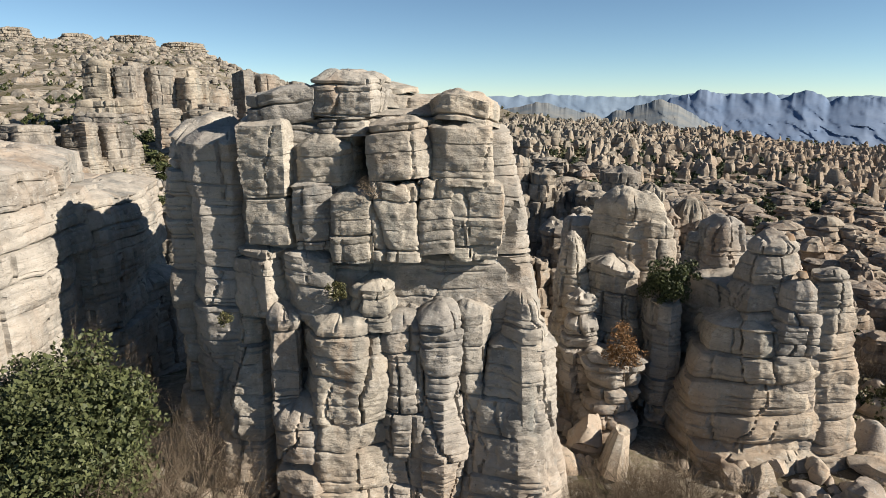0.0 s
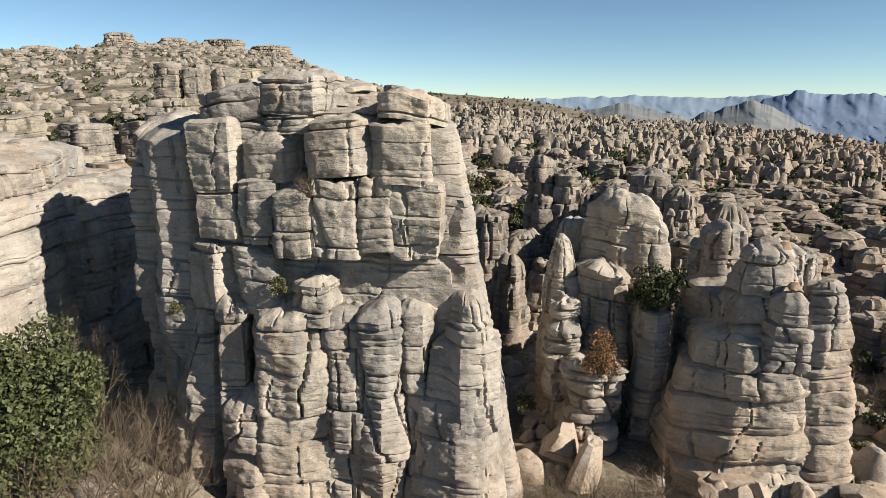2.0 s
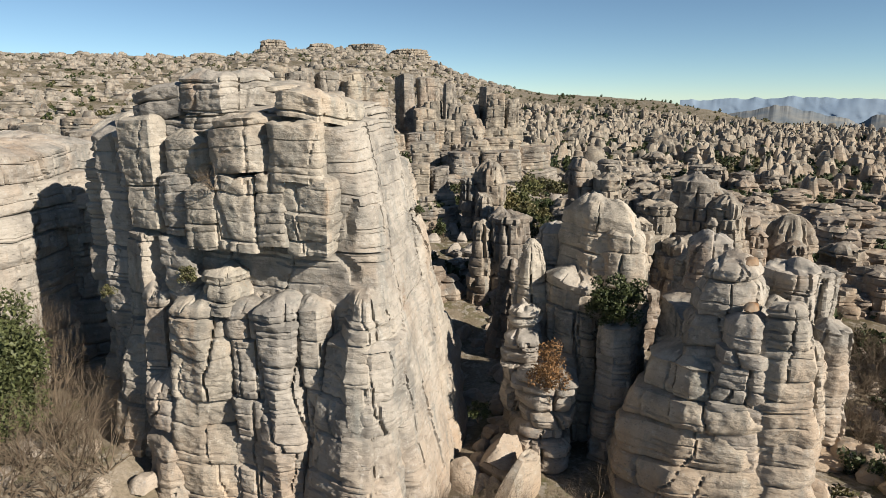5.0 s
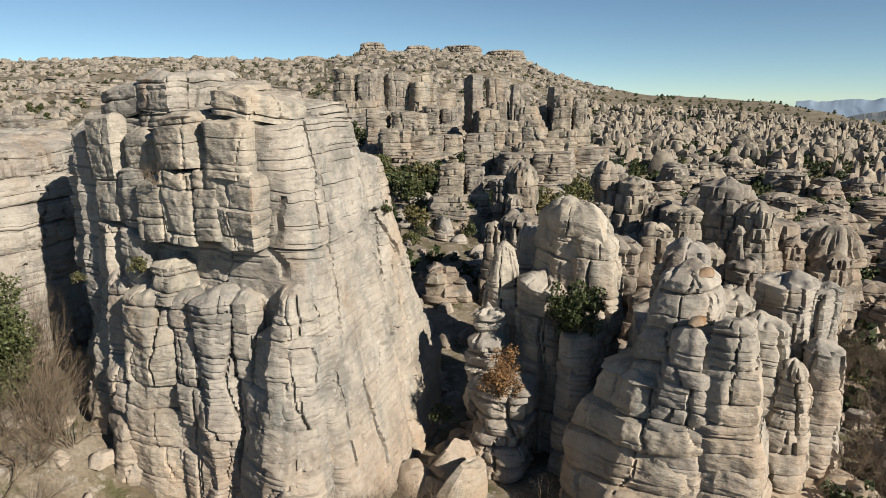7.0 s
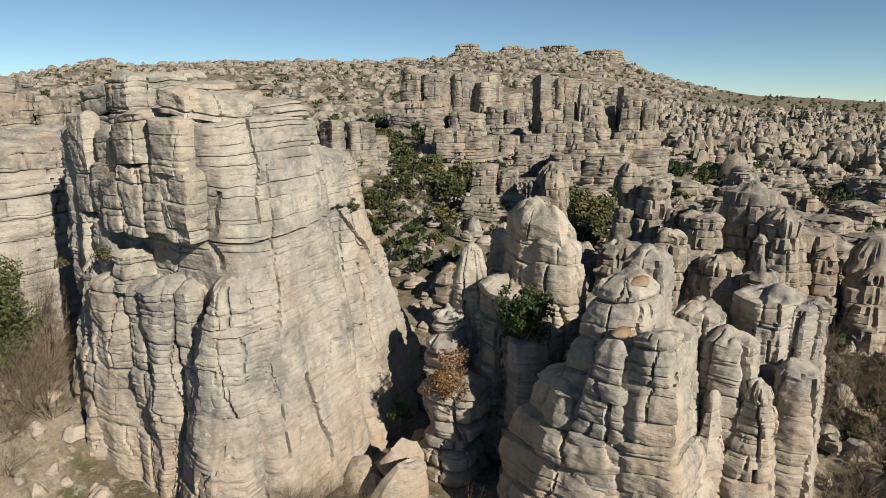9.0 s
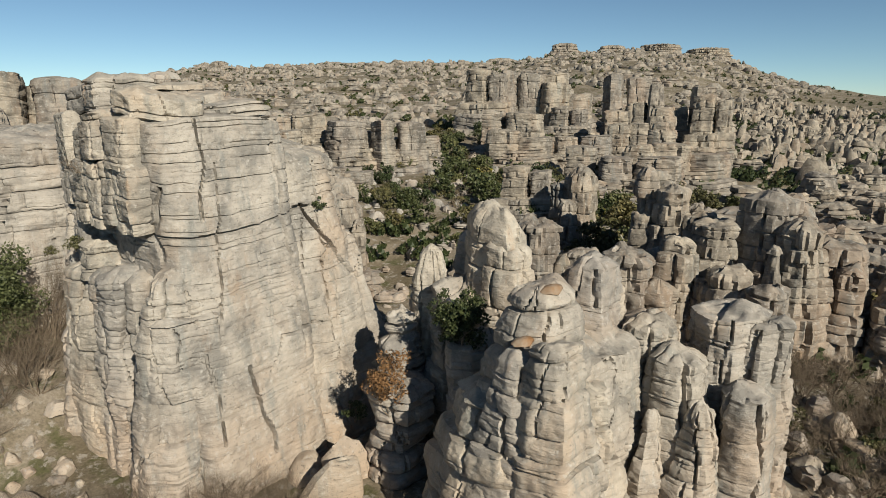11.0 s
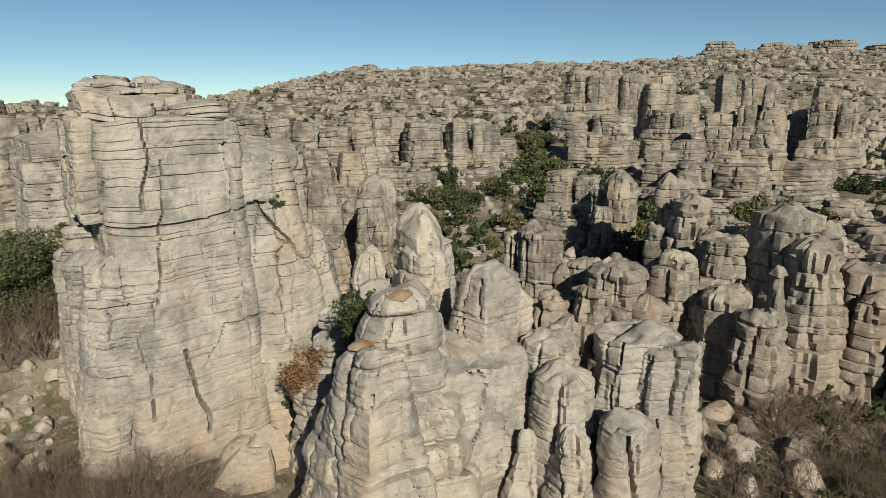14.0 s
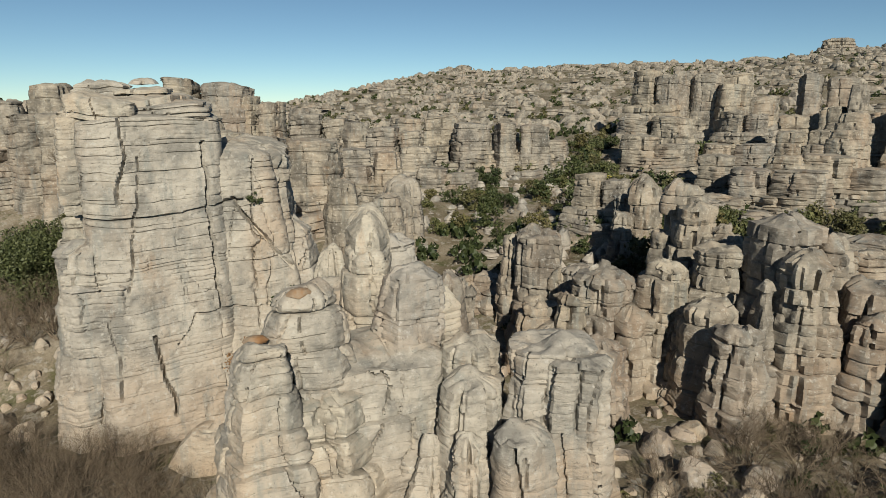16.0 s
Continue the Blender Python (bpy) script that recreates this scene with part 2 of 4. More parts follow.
def rock_form(c0, c1, half, z0, z1, prof=((0, 1), (1, 0.8)), n=3.0, turn=0.0, seed=1, bed=1.6, res=0.2, dome=0.8, groove=0.18, step=0.16,
              flute=0.3, lump=0.3, lam=0.11, joint=2.4, half1=None, crack=0.4, bulge=0.07, lamina=0.34, dip=(0.03, -0.02), shear=0.0, facets=6, rough=0.09, dent=None, peak=0.12, cracks=()):
    """A weathered limestone column: a rounded plan that follows a profile, cut into blocks by bedding seams and upright joints.
    Returns vertices and faces."""
    height = z1 - z0
    a, b = half
    a1, b1 = half1 or half
    R = bed_rows(z0, z1 - dome, bed, lamina, seed)
    nth = max(10, int(math.pi * (a + b) / res))
    ntop = max(3, int(0.8 * (a + b) / 2 / res))
    th = np.linspace(0, 2 * math.pi, nth, endpoint=False)
    ft = np.linspace(1, 0, ntop + 1)[1:]
    f = np.concatenate((np.ones(len(R)), ft))
    last = R[-1]
    zz = np.concatenate((R[:, 0], z1 - dome + dome * (1 - ft ** 2.6)))

    def col(i, v):
        return np.concatenate((R[:, i], np.full(ntop, v)))[:, None]

    k, place, deep, m, fine = col(1, last[1] + 1).astype(np.int64), col(2, 0.6), col(3, 0), col(4, last[4] + 1), col(5, 0)
    s = np.clip((zz - z0) / height, 0, 1)
    sc = np.interp(s, [p[0] for p in prof], [p[1] for p in prof])
    ct, st = np.cos(th)[None], np.sin(th)[None]
    aa, bb = (a + (a1 - a) * s)[:, None], (b + (b1 - b) * s)[:, None]
    Rr = sc[:, None] * (np.abs(ct / aa) ** n + np.abs(st / bb) ** n) ** (-1 / n)
    # flat broken faces, which change from one group of beds to the next
    for q in range(facets):
        at = (q + hash3(np.int64(q), np.int64(seed), np.int64(2), seed) * 0.4) * 2 * math.pi / facets
        keep = 0.93 + 0.08 * hash3((k // 2).astype(np.int64), k * 0 + q, k * 0 + 3, seed + 5)
        side = sc[:, None] * (np.abs(math.cos(at) / aa) ** n + np.abs(math.sin(at) / bb) ** n) ** (-1 / n)
        Rr = np.minimum(Rr, keep * side / np.maximum(np.cos(th[None] - at), 0.25))
    cr, sr = math.cos(radians(turn)), math.sin(radians(turn))
    dx, dy = ct * cr - st * sr, ct * sr + st * cr
    cx, cy = (c0[0] + (c1[0] - c0[0]) * s)[:, None], (c0[1] + (c1[1] - c0[1]) * s)[:, None]
    W = np.repeat(zz[:, None], nth, 1)
    T = np.repeat(th[None], len(zz), 0)
    X, Y = cx + Rr * dx, cy + Rr * dy
    sd = seed * 101
    perim = math.pi * (a + b)
    # each bed stands out or back by its own amount and is a little convex
    kk = k * 7.31 + 0 * W
    own_bed = hash3(k, k * 0 + 5, k * 0 + 9, seed)
    D = step * (0.5 * own_bed + 0.6 * vnoise(X * 0.4, Y * 0.4, kk, sd + 1))
    D += bulge * (1 - np.abs(2 * place - 1) ** 3) - 0.5 * bulge
    fade = 0.25 + 0.75 * smooth(-0.5, 0.2, vnoise(X * 0.35, Y * 0.35, kk * 0.7, sd + 2))
    D -= groove * deep * fade
    # upright joints: long ones through several beds, short ones within a bed
    warp = 0.3 * vnoise(X * 0.4, Y * 0.4, W * 0.3, sd + 12) + 0.06 * vnoise(X * 1.7, Y * 1.7, W * 1.3, sd + 13)
    cw = max(0.05, res * 0.7)
    for row, width, amount in ((k // 3, joint * 1.6, 1.0), (k + 40, joint, 0.6)):
        row = row + 0 * W.astype(np.int64)
        own, dj = joint_cells(T, perim, width, row, warp, seed + int(width * 100))
        show = smooth(-0.1, 0.3, own)
        D += step * amount * 0.6 * own
        D -= amount * show * (flute * 0.5 * np.clip(1 - dj / 0.3, 0, 1) ** 2 + crack * np.exp(-(dj / cw) ** 2))
    # thin laminae within the beds
    patch = smooth(0.08, 0.3, vnoise(X * 0.4, Y * 0.4, m * 5.3 + 0 * W, sd + 4))
    D -= lam * fine * patch
    D += 0.025 * vnoise(X * 0.9, Y * 0.9, m * 3.7 + 0 * W, sd + 5)
    # rain flutes and lumpy weathering
    c = np.abs(vnoise(X / joint * 1.8, Y / joint * 1.8, kk * 0.6 + W * 0.1, sd + 7))
    D -= 0.4 * flute * np.clip(1 - c / 0.2, 0, 1) * smooth(0.0, 0.5, vnoise(X * 0.2, Y * 0.2, W * 0.2, sd + 15))
    D += lump * fbm(X * 0.33, Y * 0.33, W * 0.26, sd + 8, 2)
    D += 0.2 * lump * (np.abs(vnoise(X * 1.1, Y * 1.1, W * 0.9, sd + 9)) + 0.5 * np.abs(vnoise(X * 2.6, Y * 2.6, W * 2.6, sd + 16)) - 0.4)
    D += rough * (np.abs(vnoise(X * 1.5, Y * 1.5, W * 1.9, sd + 21)) + 0.6 * np.abs(vnoise(X * 3.4, Y * 3.4, W * 4.2, sd + 22)) + 0.35 * vnoise(X * 7, Y * 7, W * 8, sd + 23) - 0.55)
    if dent:
        D -= dent[4] * np.exp(-(((X - dent[0]) / dent[2]) ** 4 + ((W - dent[1]) / dent[3]) ** 4)) * (Y < cy)
    # single long cracks on the east face: their way as (y, z), half width, depth
    wy, wz = Y + 0.1 * vnoise(Y * 1.3, W * 1.3, 0 * W, sd + 41), W + 0.08 * vnoise(Y * 1.1, W * 0.8, 0 * W + 5, sd + 42)
    for line, wide, depth in ((q[0], 1.1 * q[1], 1.2 * q[2]) for q in cracks):
        for (y0, h0), (y1, h1) in zip(line, line[1:]):
            t = np.clip(((wy - y0) * (y1 - y0) + (wz - h0) * (h1 - h0)) / ((y1 - y0) ** 2 + (h1 - h0) ** 2), 0, 1)
            dd = np.hypot(wy - y0 - t * (y1 - y0), wz - h0 - t * (h1 - h0))
            D = np.where(X > cx + 1.0, np.minimum(D, D * 0 + 0.05 - depth * np.exp(-(dd / wide) ** 2) + (1 - np.exp(-(dd / wide) ** 2)) * 9), D)
    D = np.maximum(D, -0.6 * Rr)
    ff = f[:, None]
    R2 = (Rr + D * ff ** 1.5) * ff
    Y2 = cy + R2 * dy
    X2 = cx + R2 * dx + shear * (Y2 - cy)
    Z2 = W - dip[0] * (X2 - c0[0]) - dip[1] * (Y2 - c0[1]) - 0.3 * vnoise(X2 * 0.25, Y2 * 0.25, W * 0.15, sd) - 0.09 * vnoise(X2 * 1.1, Y2 * 1.1, W * 0.5, sd + 14)
    top = np.clip((1 - ff) * 2.5, 0, 1)
    Z2 += top * peak * fbm(X2 * 1.1 / max(0.6, min(a, b)), Y2 * 1.1 / max(0.6, min(a, b)), 0 * W, sd + 30, 3)
    Z2 += top * (0.7 * lump * fbm(X2 * 0.6 + 9, Y2 * 0.6, 0 * W, sd + 10, 3) - 0.6 * flute * np.clip(1 - np.abs(vnoise(X2 * 0.8, Y2 * 0.8, 0 * W, sd + 11)) / 0.15, 0, 1))
    Z2[-1] = Z2[-1].mean()
    V = np.stack((X2, Y2, Z2), -1).reshape(-1, 3)
    i = np.arange(len(zz) - 1)[:, None] * nth
    j = np.arange(nth)[None, :]
    j2 = (j + 1) % nth
    F = np.stack((i + j, i + j2, i + nth + j2, i + nth + j), -1).reshape(-1, 4)
    return V, F


def rock_part(parent, name, x0, x1, z0, z1, yf, depth, label="", mat=None, shift=(0, 0), **kw):
    """A column of a rock mass between x0 and x1 and z0 and z1, whose front stands at y = yf."""
    c = ((x0 + x1) / 2, yf + depth)
    V, F = rock_form(c, (c[0] + shift[0], c[1] + shift[1]), ((x1 - x0) / 2, depth), z0, z1, **kw)
    V = V - np.array(parent.location)
    return part(name, mesh_from(name, V, [F], mat or ROCK), parent, label)


def rock_thing(name, label, base, category="rock formation", group=""):
    ob = new(name)
    ob.location = base
    ob.empty_display_size = 0.5
    return tagged(ob, label, category, group, "thing")


# ---- ground ----
AZ = [-180, -110, -90, -80, -75, -69, -65, -61.8, -59, -54, -46, -37, -33, -26, -20, -15.5, -10, -2, 3, 8, 21, 34, 60, 110, 180]
EL = [-2, 0.5, 0.0, -0.4, 0.2, 1.4, 2.5, 3.2, 2.8, 3.15, 3.3, 3.25, 4.0, 4.15, 3.5, 1.7, 0.5, 0.05, -0.6, -1.5, -3.2, -4.3, -4.6, -3, -2]
FAR = [200, 220, 260, 420, 600, 1000, 1400, 1550, 1500, 1400, 1380, 1360, 1350, 1350, 1340, 1330, 1280, 1200, 800, 500, 380, 360, 330, 250, 200]
NEAR = [0, 5, 7, 7, 7, 7, 7, 7, 7, 6.5, 6, 6, 6, 6, 5.5, 5, 4.5, 4, 3, 1.5, 0.5, -1, -2, -1, 0]


def ground_height(x, y):
    x, y = np.asarray(x, float), np.asarray(y, float)
    az, r = np.degrees(np.arctan2(x, y)), np.hypot(x, y)
    el, far, near = np.interp(az, AZ, EL), np.interp(az, AZ, FAR), np.interp(az, AZ, NEAR)
    crest = 19 + far * np.tan(np.radians(el))
    h = -1.3 + (near + 1.3) * smooth(44, 76, r)
    h = h + (crest - near) * np.clip((r - 76) / (far - 76), 0, 1) ** 1.05
    fall = np.where(az > -5, 200.0, 60.0)
    h = h - fall * smooth(far, far * 3 + 1500, r) - 0.02 * np.clip(r - far, 0, 200)
    h = h + 3.0 * smooth(-3, -10, x) * smooth(60, 40, r) + 1.2 * smooth(-10, -16, x) * smooth(60, 40, r)
    h = h + 0.5 * fbm(x * 0.12, y * 0.12, 0 * x, 5, 3) + np.clip((r - 90) / 300, 0, 1) * 3.0 * fbm(x * 0.02, y * 0.02, 0 * x, 6, 4) * (r < far * 1.2)
    return h


def build_ground():
    rad = np.concatenate((np.linspace(0.5, 110, 150), np.geomspace(112, 4950, 130)))
    th = np.linspace(0, 2 * math.pi, 420, endpoint=False)
    x, y = rad[:, None] * np.cos(th), rad[:, None] * np.sin(th)
    z = ground_height(x, y)
    V = np.stack((x, y, z), -1).reshape(-1, 3)
    i, j = np.arange(len(rad) - 1)[:, None] * 420, np.arange(420)[None, :]
    j2 = (j + 1) % 420
    F = np.stack((i + j, i + 420 + j, i + 420 + j2, i + j2), -1).reshape(-1, 4)
    F2 = np.stack((np.arange(0, 420), (np.arange(0, 420) + 1) % 420, np.full(420, len(V))), -1)
    V = np.concatenate((V, [[0, 0, z[0].mean()]]))
    tagged(new("ground", mesh_from("ground", V, [F, F2], SOIL)), "stony brown karst ground with sparse grass", "ground", kind="structure")


build_ground()


def range_ridge(name, az0, az1, dist, foot, peaks, mat, seed, rough, label):
    """A far mountain range: a ridge line of several summits with spurs that run down to the plain."""
    na, nr = 480, 40
    az = np.radians(np.linspace(az0, az1, na))
    pa, pe = [p[0] for p in peaks], [p[1] for p in peaks]
    el = np.interp(np.degrees(az), pa, pe)
    top = 20 + dist * np.tan(np.radians(el))
    crest = 1.4 * rough * fbm(az * 70, 0 * az, 0 * az, seed, 5)
    t = np.linspace(0, 1, nr)
    spur = np.abs(fbm(az[None] * 40 + 2.5 * t[:, None], t[:, None] * 3, 0 * az[None] + t[:, None], seed + 3, 5))
    d = dist - (1 - t[:, None]) * 800 + 110 * spur * (1 - t[:, None] ** 3)
    z = foot + (top[None] - foot) * (t[:, None] ** 1.25) + crest[None] * t[:, None] ** 8 + 22 * (spur - 0.5) * (1 - t[:, None]) * t[:, None] * 4
    x, y = d * np.sin(az), d * np.cos(az)
    back = np.stack(((dist + 150) * np.sin(az), (dist + 150) * np.cos(az), np.full(na, foot)), -1)
    V = np.concatenate((np.stack((x, y, z), -1).reshape(-1, 3), back))
    i, j = np.arange(nr)[:, None] * na, np.arange(na - 1)[None, :]
    F = np.stack((i + j, i + j + 1, i + na + j + 1, i + na + j), -1).reshape(-1, 4)
    tagged(new(name, mesh_from(name, V, [F], mat)), label, "mountains", kind="structure")


# far ranges and hills; their haze is painted into the base colour
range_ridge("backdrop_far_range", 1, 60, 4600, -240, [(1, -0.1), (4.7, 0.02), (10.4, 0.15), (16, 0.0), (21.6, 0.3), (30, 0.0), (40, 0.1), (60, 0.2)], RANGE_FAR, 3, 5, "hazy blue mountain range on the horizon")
range_ridge("backdrop_blue_range", 14, 60, 4300, -235, [(14, -2.0), (18, -0.6), (20.2, 0.2), (21.7, 0.5), (23, 0.15), (25.2, 0.28), (27, 0.0), (28.6, 0.3), (30.2, -0.2), (31.5, -0.1), (32.7, 0.1), (34, -0.3), (37, 0.2), (45, 0.3), (60, 0)], RANGE_MID, 8, 9, "jagged mountain range beyond the plain, coloured blue-grey by haze")
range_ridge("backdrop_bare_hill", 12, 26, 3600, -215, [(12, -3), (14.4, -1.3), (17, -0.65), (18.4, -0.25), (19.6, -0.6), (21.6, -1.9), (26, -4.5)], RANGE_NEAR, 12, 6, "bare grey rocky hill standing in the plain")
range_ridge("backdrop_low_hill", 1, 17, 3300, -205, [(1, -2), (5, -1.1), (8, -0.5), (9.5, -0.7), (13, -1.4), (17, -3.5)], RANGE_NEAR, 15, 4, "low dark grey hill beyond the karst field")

# sheet 4 m above the far ground, painted in the air's blue-grey haze
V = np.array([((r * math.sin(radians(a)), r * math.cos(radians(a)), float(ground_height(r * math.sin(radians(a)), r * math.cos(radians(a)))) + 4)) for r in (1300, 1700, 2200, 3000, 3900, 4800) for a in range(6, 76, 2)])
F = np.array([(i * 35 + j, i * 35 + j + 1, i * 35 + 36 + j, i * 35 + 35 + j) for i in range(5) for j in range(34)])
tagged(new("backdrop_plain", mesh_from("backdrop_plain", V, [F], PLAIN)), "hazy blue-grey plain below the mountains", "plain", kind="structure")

# ---- the great rock ----
massif = rock_thing("rock_massif", "great grey-beige layered limestone tower with fluted buttresses", (-3, 34, -3))


def mp(name, *args, **kw):
    kw.setdefault("joint", 3.0)
    kw.setdefault("flute", 0.2)
    kw.setdefault("step", 0.16)
    return rock_part(massif, name, *args, **kw)


EAST_CRACKS = (
    (((31.25, 18.9), (31.4, 16.6), (31.0, 15.2), (30.8, 13.9)), 0.26, 0.5), (((32.1, 16.5), (31.9, 13.8), (31.5, 12.9), (31.3, 10.2), (31.0, 8.6)), 0.24, 0.4),
    (((29.3, 10.4), (29.5, 9.0), (29.8, 6.7), (30.1, 3.9), (30.0, 2.4)), 0.26, 0.45), (((36.05, 17.2), (36.05, 13.4), (36.15, 11.0), (36.2, 8.3), (36.3, 6.7)), 0.36, 0.9),
    (((37.6, 13.6), (38.6, 11.9), (39.8, 10.4), (41.4, 8.5)), 0.34, 0.7), (((39.2, 15.9), (39.0, 13.6)), 0.3, 0.5), (((28.0, 13.0), (31.6, 13.1), (33.6, 13.05), (36.0, 13.3), (38.3, 13.5)), 0.3, 0.5),
    (((29.0, 18.8), (33.3, 18.95), (36.5, 18.7)), 0.34, 0.6), (((32.2, 5.8), (32.5, 3.2), (33.0, 1.6), (33.0, 0.7)), 0.34, 0.6), (((33.5, 4.9), (34.2, 5.5), (34.7, 6.5), (35.7, 6.6), (38.7, 6.4), (40.3, 6.7)), 0.24, 0.35),
    (((27.4, 10.0), (27.5, 7.4)), 0.26, 0.4), (((29.1, 15.5), (28.8, 13.1), (28.9, 11.6)), 0.24, 0.35), (((33.9, 12.9), (34.0, 9.4), (34.3, 7.0)), 0.2, 0.2))
V, F = rock_form((-1.8, 33.1), (-3.65, 33.1), (9.0, 4.45), -5, 19.2, [(0, 1.0), (1, 1.0)], half1=(6.2, 4.35), n=8, seed=3, bed=2.6, res=0.085, dome=0.4, flute=0.06, lump=0.16, step=0.1, groove=0.12, lam=0.13, joint=3.4, crack=0.12, bulge=0.02, lamina=0.36, shear=-0.16, facets=0, rough=0.08,
                 dent=(-3.6, 17.1, 0.95, 1.3, 3.0), cracks=EAST_CRACKS)
part("core", mesh_from("core", V - np.array(massif.location), [F], ROCK), massif)
V, F = rock_form((-2.9, 38.4), (-4.6, 38.6), (9.0, 6.0), -5, 17.0, [(0, 1.0), (1, 1.0)], half1=(5.7, 4.2), n=4.5, seed=4, shear=-0.2, bed=1.8, res=0.13, dome=0.8, flute=0.3, lump=0.35, step=0.2, groove=0.14, joint=2.6)
part("rear_block", mesh_from("rear_block", V - np.array(massif.location), [F], ROCK), massif)
mp("rear_toe", -4.0, 4.4, -5, 11.4, 38.4, 3.2, seed=5, shift=(-1, 0.3), prof=((0, 1.2), (0.5, 1), (1, 0.45)), res=0.16, n=4)
V, F = rock_form((2.4, 40.2), (-0.5, 38.5), (3.6, 3.6), -5, 16.6, [(0, 1.0), (1, 1.0)], half1=(2.3, 2.0), n=6, seed=44, bed=2.4, res=0.1, dome=0.4, flute=0.1, lump=0.2, lam=0.14, groove=0.16, joint=2.8, shear=-0.16, facets=0, cracks=EAST_CRACKS)
part("side_wall", mesh_from("side_wall", V - np.array(massif.location), [F], ROCK), massif)
mp("side_block", -12.6, -9.8, -5, 19.0, 28.8, 2.6, seed=6, turn=-32, bed=1.7, n=4, prof=((0, 1.1), (0.6, 1.05), (1, 0.85)), res=0.1)
mp("side_block", -11.4, -8.4, -5, 18.7, 28.3, 2.4, seed=7, turn=-30, bed=2.0, n=4, prof=((0, 1.1), (0.6, 1.0), (1, 0.9)), res=0.1)
# front blocks: x0, x1, z0, z1, front
for i, (name, x0, x1, z0, z1, yf) in enumerate((
        ("pillar", -8.56, -6.75, 13.40, 19.22, 28.0), ("pillar", -9.31, -7.10, 10.40, 13.36, 28.0), ("cap_block", -8.27, -5.42, 19.15, 20.55, 28.3),
        ("egg_block", -6.28, -4.08, 16.36, 18.45, 27.7), ("pillar", -6.64, -4.80, 13.38, 16.30, 27.8), ("pillar", -7.00, -4.95, 10.20, 13.32, 27.9),
        ("cap_block", -5.20, -2.58, 19.26, 20.85, 28.6), ("cap_block", -5.13, -2.99, 18.40, 19.28, 28.5), ("block", -2.95, -0.50, 16.60, 19.10, 27.8),
        ("pillar", -0.44, 2.30, 16.46, 18.98, 27.7), ("pillar", 0.55, 2.48, 13.00, 16.44, 27.75), ("cap_block", -0.30, 2.50, 18.95, 20.03, 28.1),
        ("fluted_panel", -4.75, -3.12, 13.20, 15.95, 27.6), ("fluted_panel", -3.07, -1.16, 13.15, 16.36, 27.5), ("fluted_panel", -1.10, 0.50, 13.08, 16.56, 27.55))):
    egg, cap, flu = name == "egg_block", name == "cap_block", name == "fluted_panel"
    g = random.Random(i * 7 + 1)
    mp(name, x0 - 0.16, x1 + 0.16, z0 - 0.14, z1 + 0.1, yf + g.uniform(-0.15, 0.25), 1.9 if cap else 1.4, seed=400 + i, n=3.4 if egg else g.uniform(5, 9), res=0.075, bed=0.9 if cap else (3.0 if egg else 2.4), dome=0.7 if egg else 0.25,
       lump=0.24, bulge=0.04, step=0.12, turn=0 if flu else (g.uniform(-6, 6) if x0 > -5 else g.uniform(-20, -8)), dip=(g.uniform(-0.06, 0.08), 0.0), facets=0 if flu else 4, joint=1.1 if flu else 5.0, flute=0.4 if flu else 0.12, crack=0.25, lam=0.06, groove=0.2,
       prof=((0, 0.9), (0.2, 1.0), (0.8, 1.0), (1, 0.9)) if egg else ((0, 0.96), (0.06, 1.0), (0.5, g.uniform(0.97, 1.02)), (0.94, 1.0), (1, 0.95)))
for i, (x0, x1, z0, z1, yf, dp) in enumerate(((-9.2, 2.2, 18.7, 19.7, 29.2, 4.0), (-7.8, 0.6, 19.5, 20.3, 30.2, 3.0), (-6.6, -1.2, 20.2, 20.8, 31.0, 2.0), (-5.4, -3.4, 20.7, 21.2, 32.0, 1.0))):
    mp("summit_slab", x0, x1, z0, z1, yf, dp, seed=460 + i, bed=0.6, dome=0.25, n=5, res=0.11, lump=0.2, shear=-0.1, facets=5, prof=((0, 1.0), (1, 0.94)))
mp("knob", -4.4, -1.7, 10.0, 12.5, 26.7, 1.5, seed=20, bed=0.7, dome=0.7, n=4, res=0.085, prof=((0, 1.0), (1, 0.8)))
mp("buttress", -6.5, -2.5, -5, 10.9, 26.4, 2.2, seed=21, bed=1.9, dome=0.6, n=4.5, res=0.09, prof=((0, 1.05), (0.5, 1.05), (1, 0.85)))
mp("pillar", -8.1, -6.4, 4.5, 11.0, 27.0, 1.4, seed=22, bed=2.4, dome=0.7, res=0.085, prof=((0, 1.1), (0.6, 0.95), (1, 0.6)), n=4.5)
mp("foot_block", -8.1, -5.0, 3.6, 6.9, 26.2, 1.8, seed=23, bed=1.6, dome=1.2, res=0.09, n=4.5)
mp("foot_block", -8.0, -4.8, -5, 4.2, 26.0, 2.2, seed=24, bed=1.1, dome=1.0, res=0.12, prof=((0, 1.3), (0.6, 1.1), (1, 0.9)), n=4.5)
mp("buttress", -11.2, -8.3, -2, 11.3, 27.2, 1.9, seed=25, bed=2.2, dome=0.7, res=0.09, shift=(0.9, 0.4), prof=((0, 1.2), (0.5, 1.05), (1, 0.45)), n=4.5)
mp("buttress", -3.2, -0.5, -5, 10.6, 26.6, 1.8, seed=26, bed=2.0, dome=0.5, res=0.09, flute=0.45, joint=1.1, n=4.5)
mp("buttress", -1.1, 1.0, -5, 11.0, 26.6, 1.8, seed=27, bed=2.3, dome=0.5, res=0.09, flute=0.3, n=4.5)
mp("buttress", 0.2, 2.5, -5, 10.9, 27.2, 1.8, seed=28, bed=2.1, dome=0.5, res=0.09, flute=0.3, n=4.5)
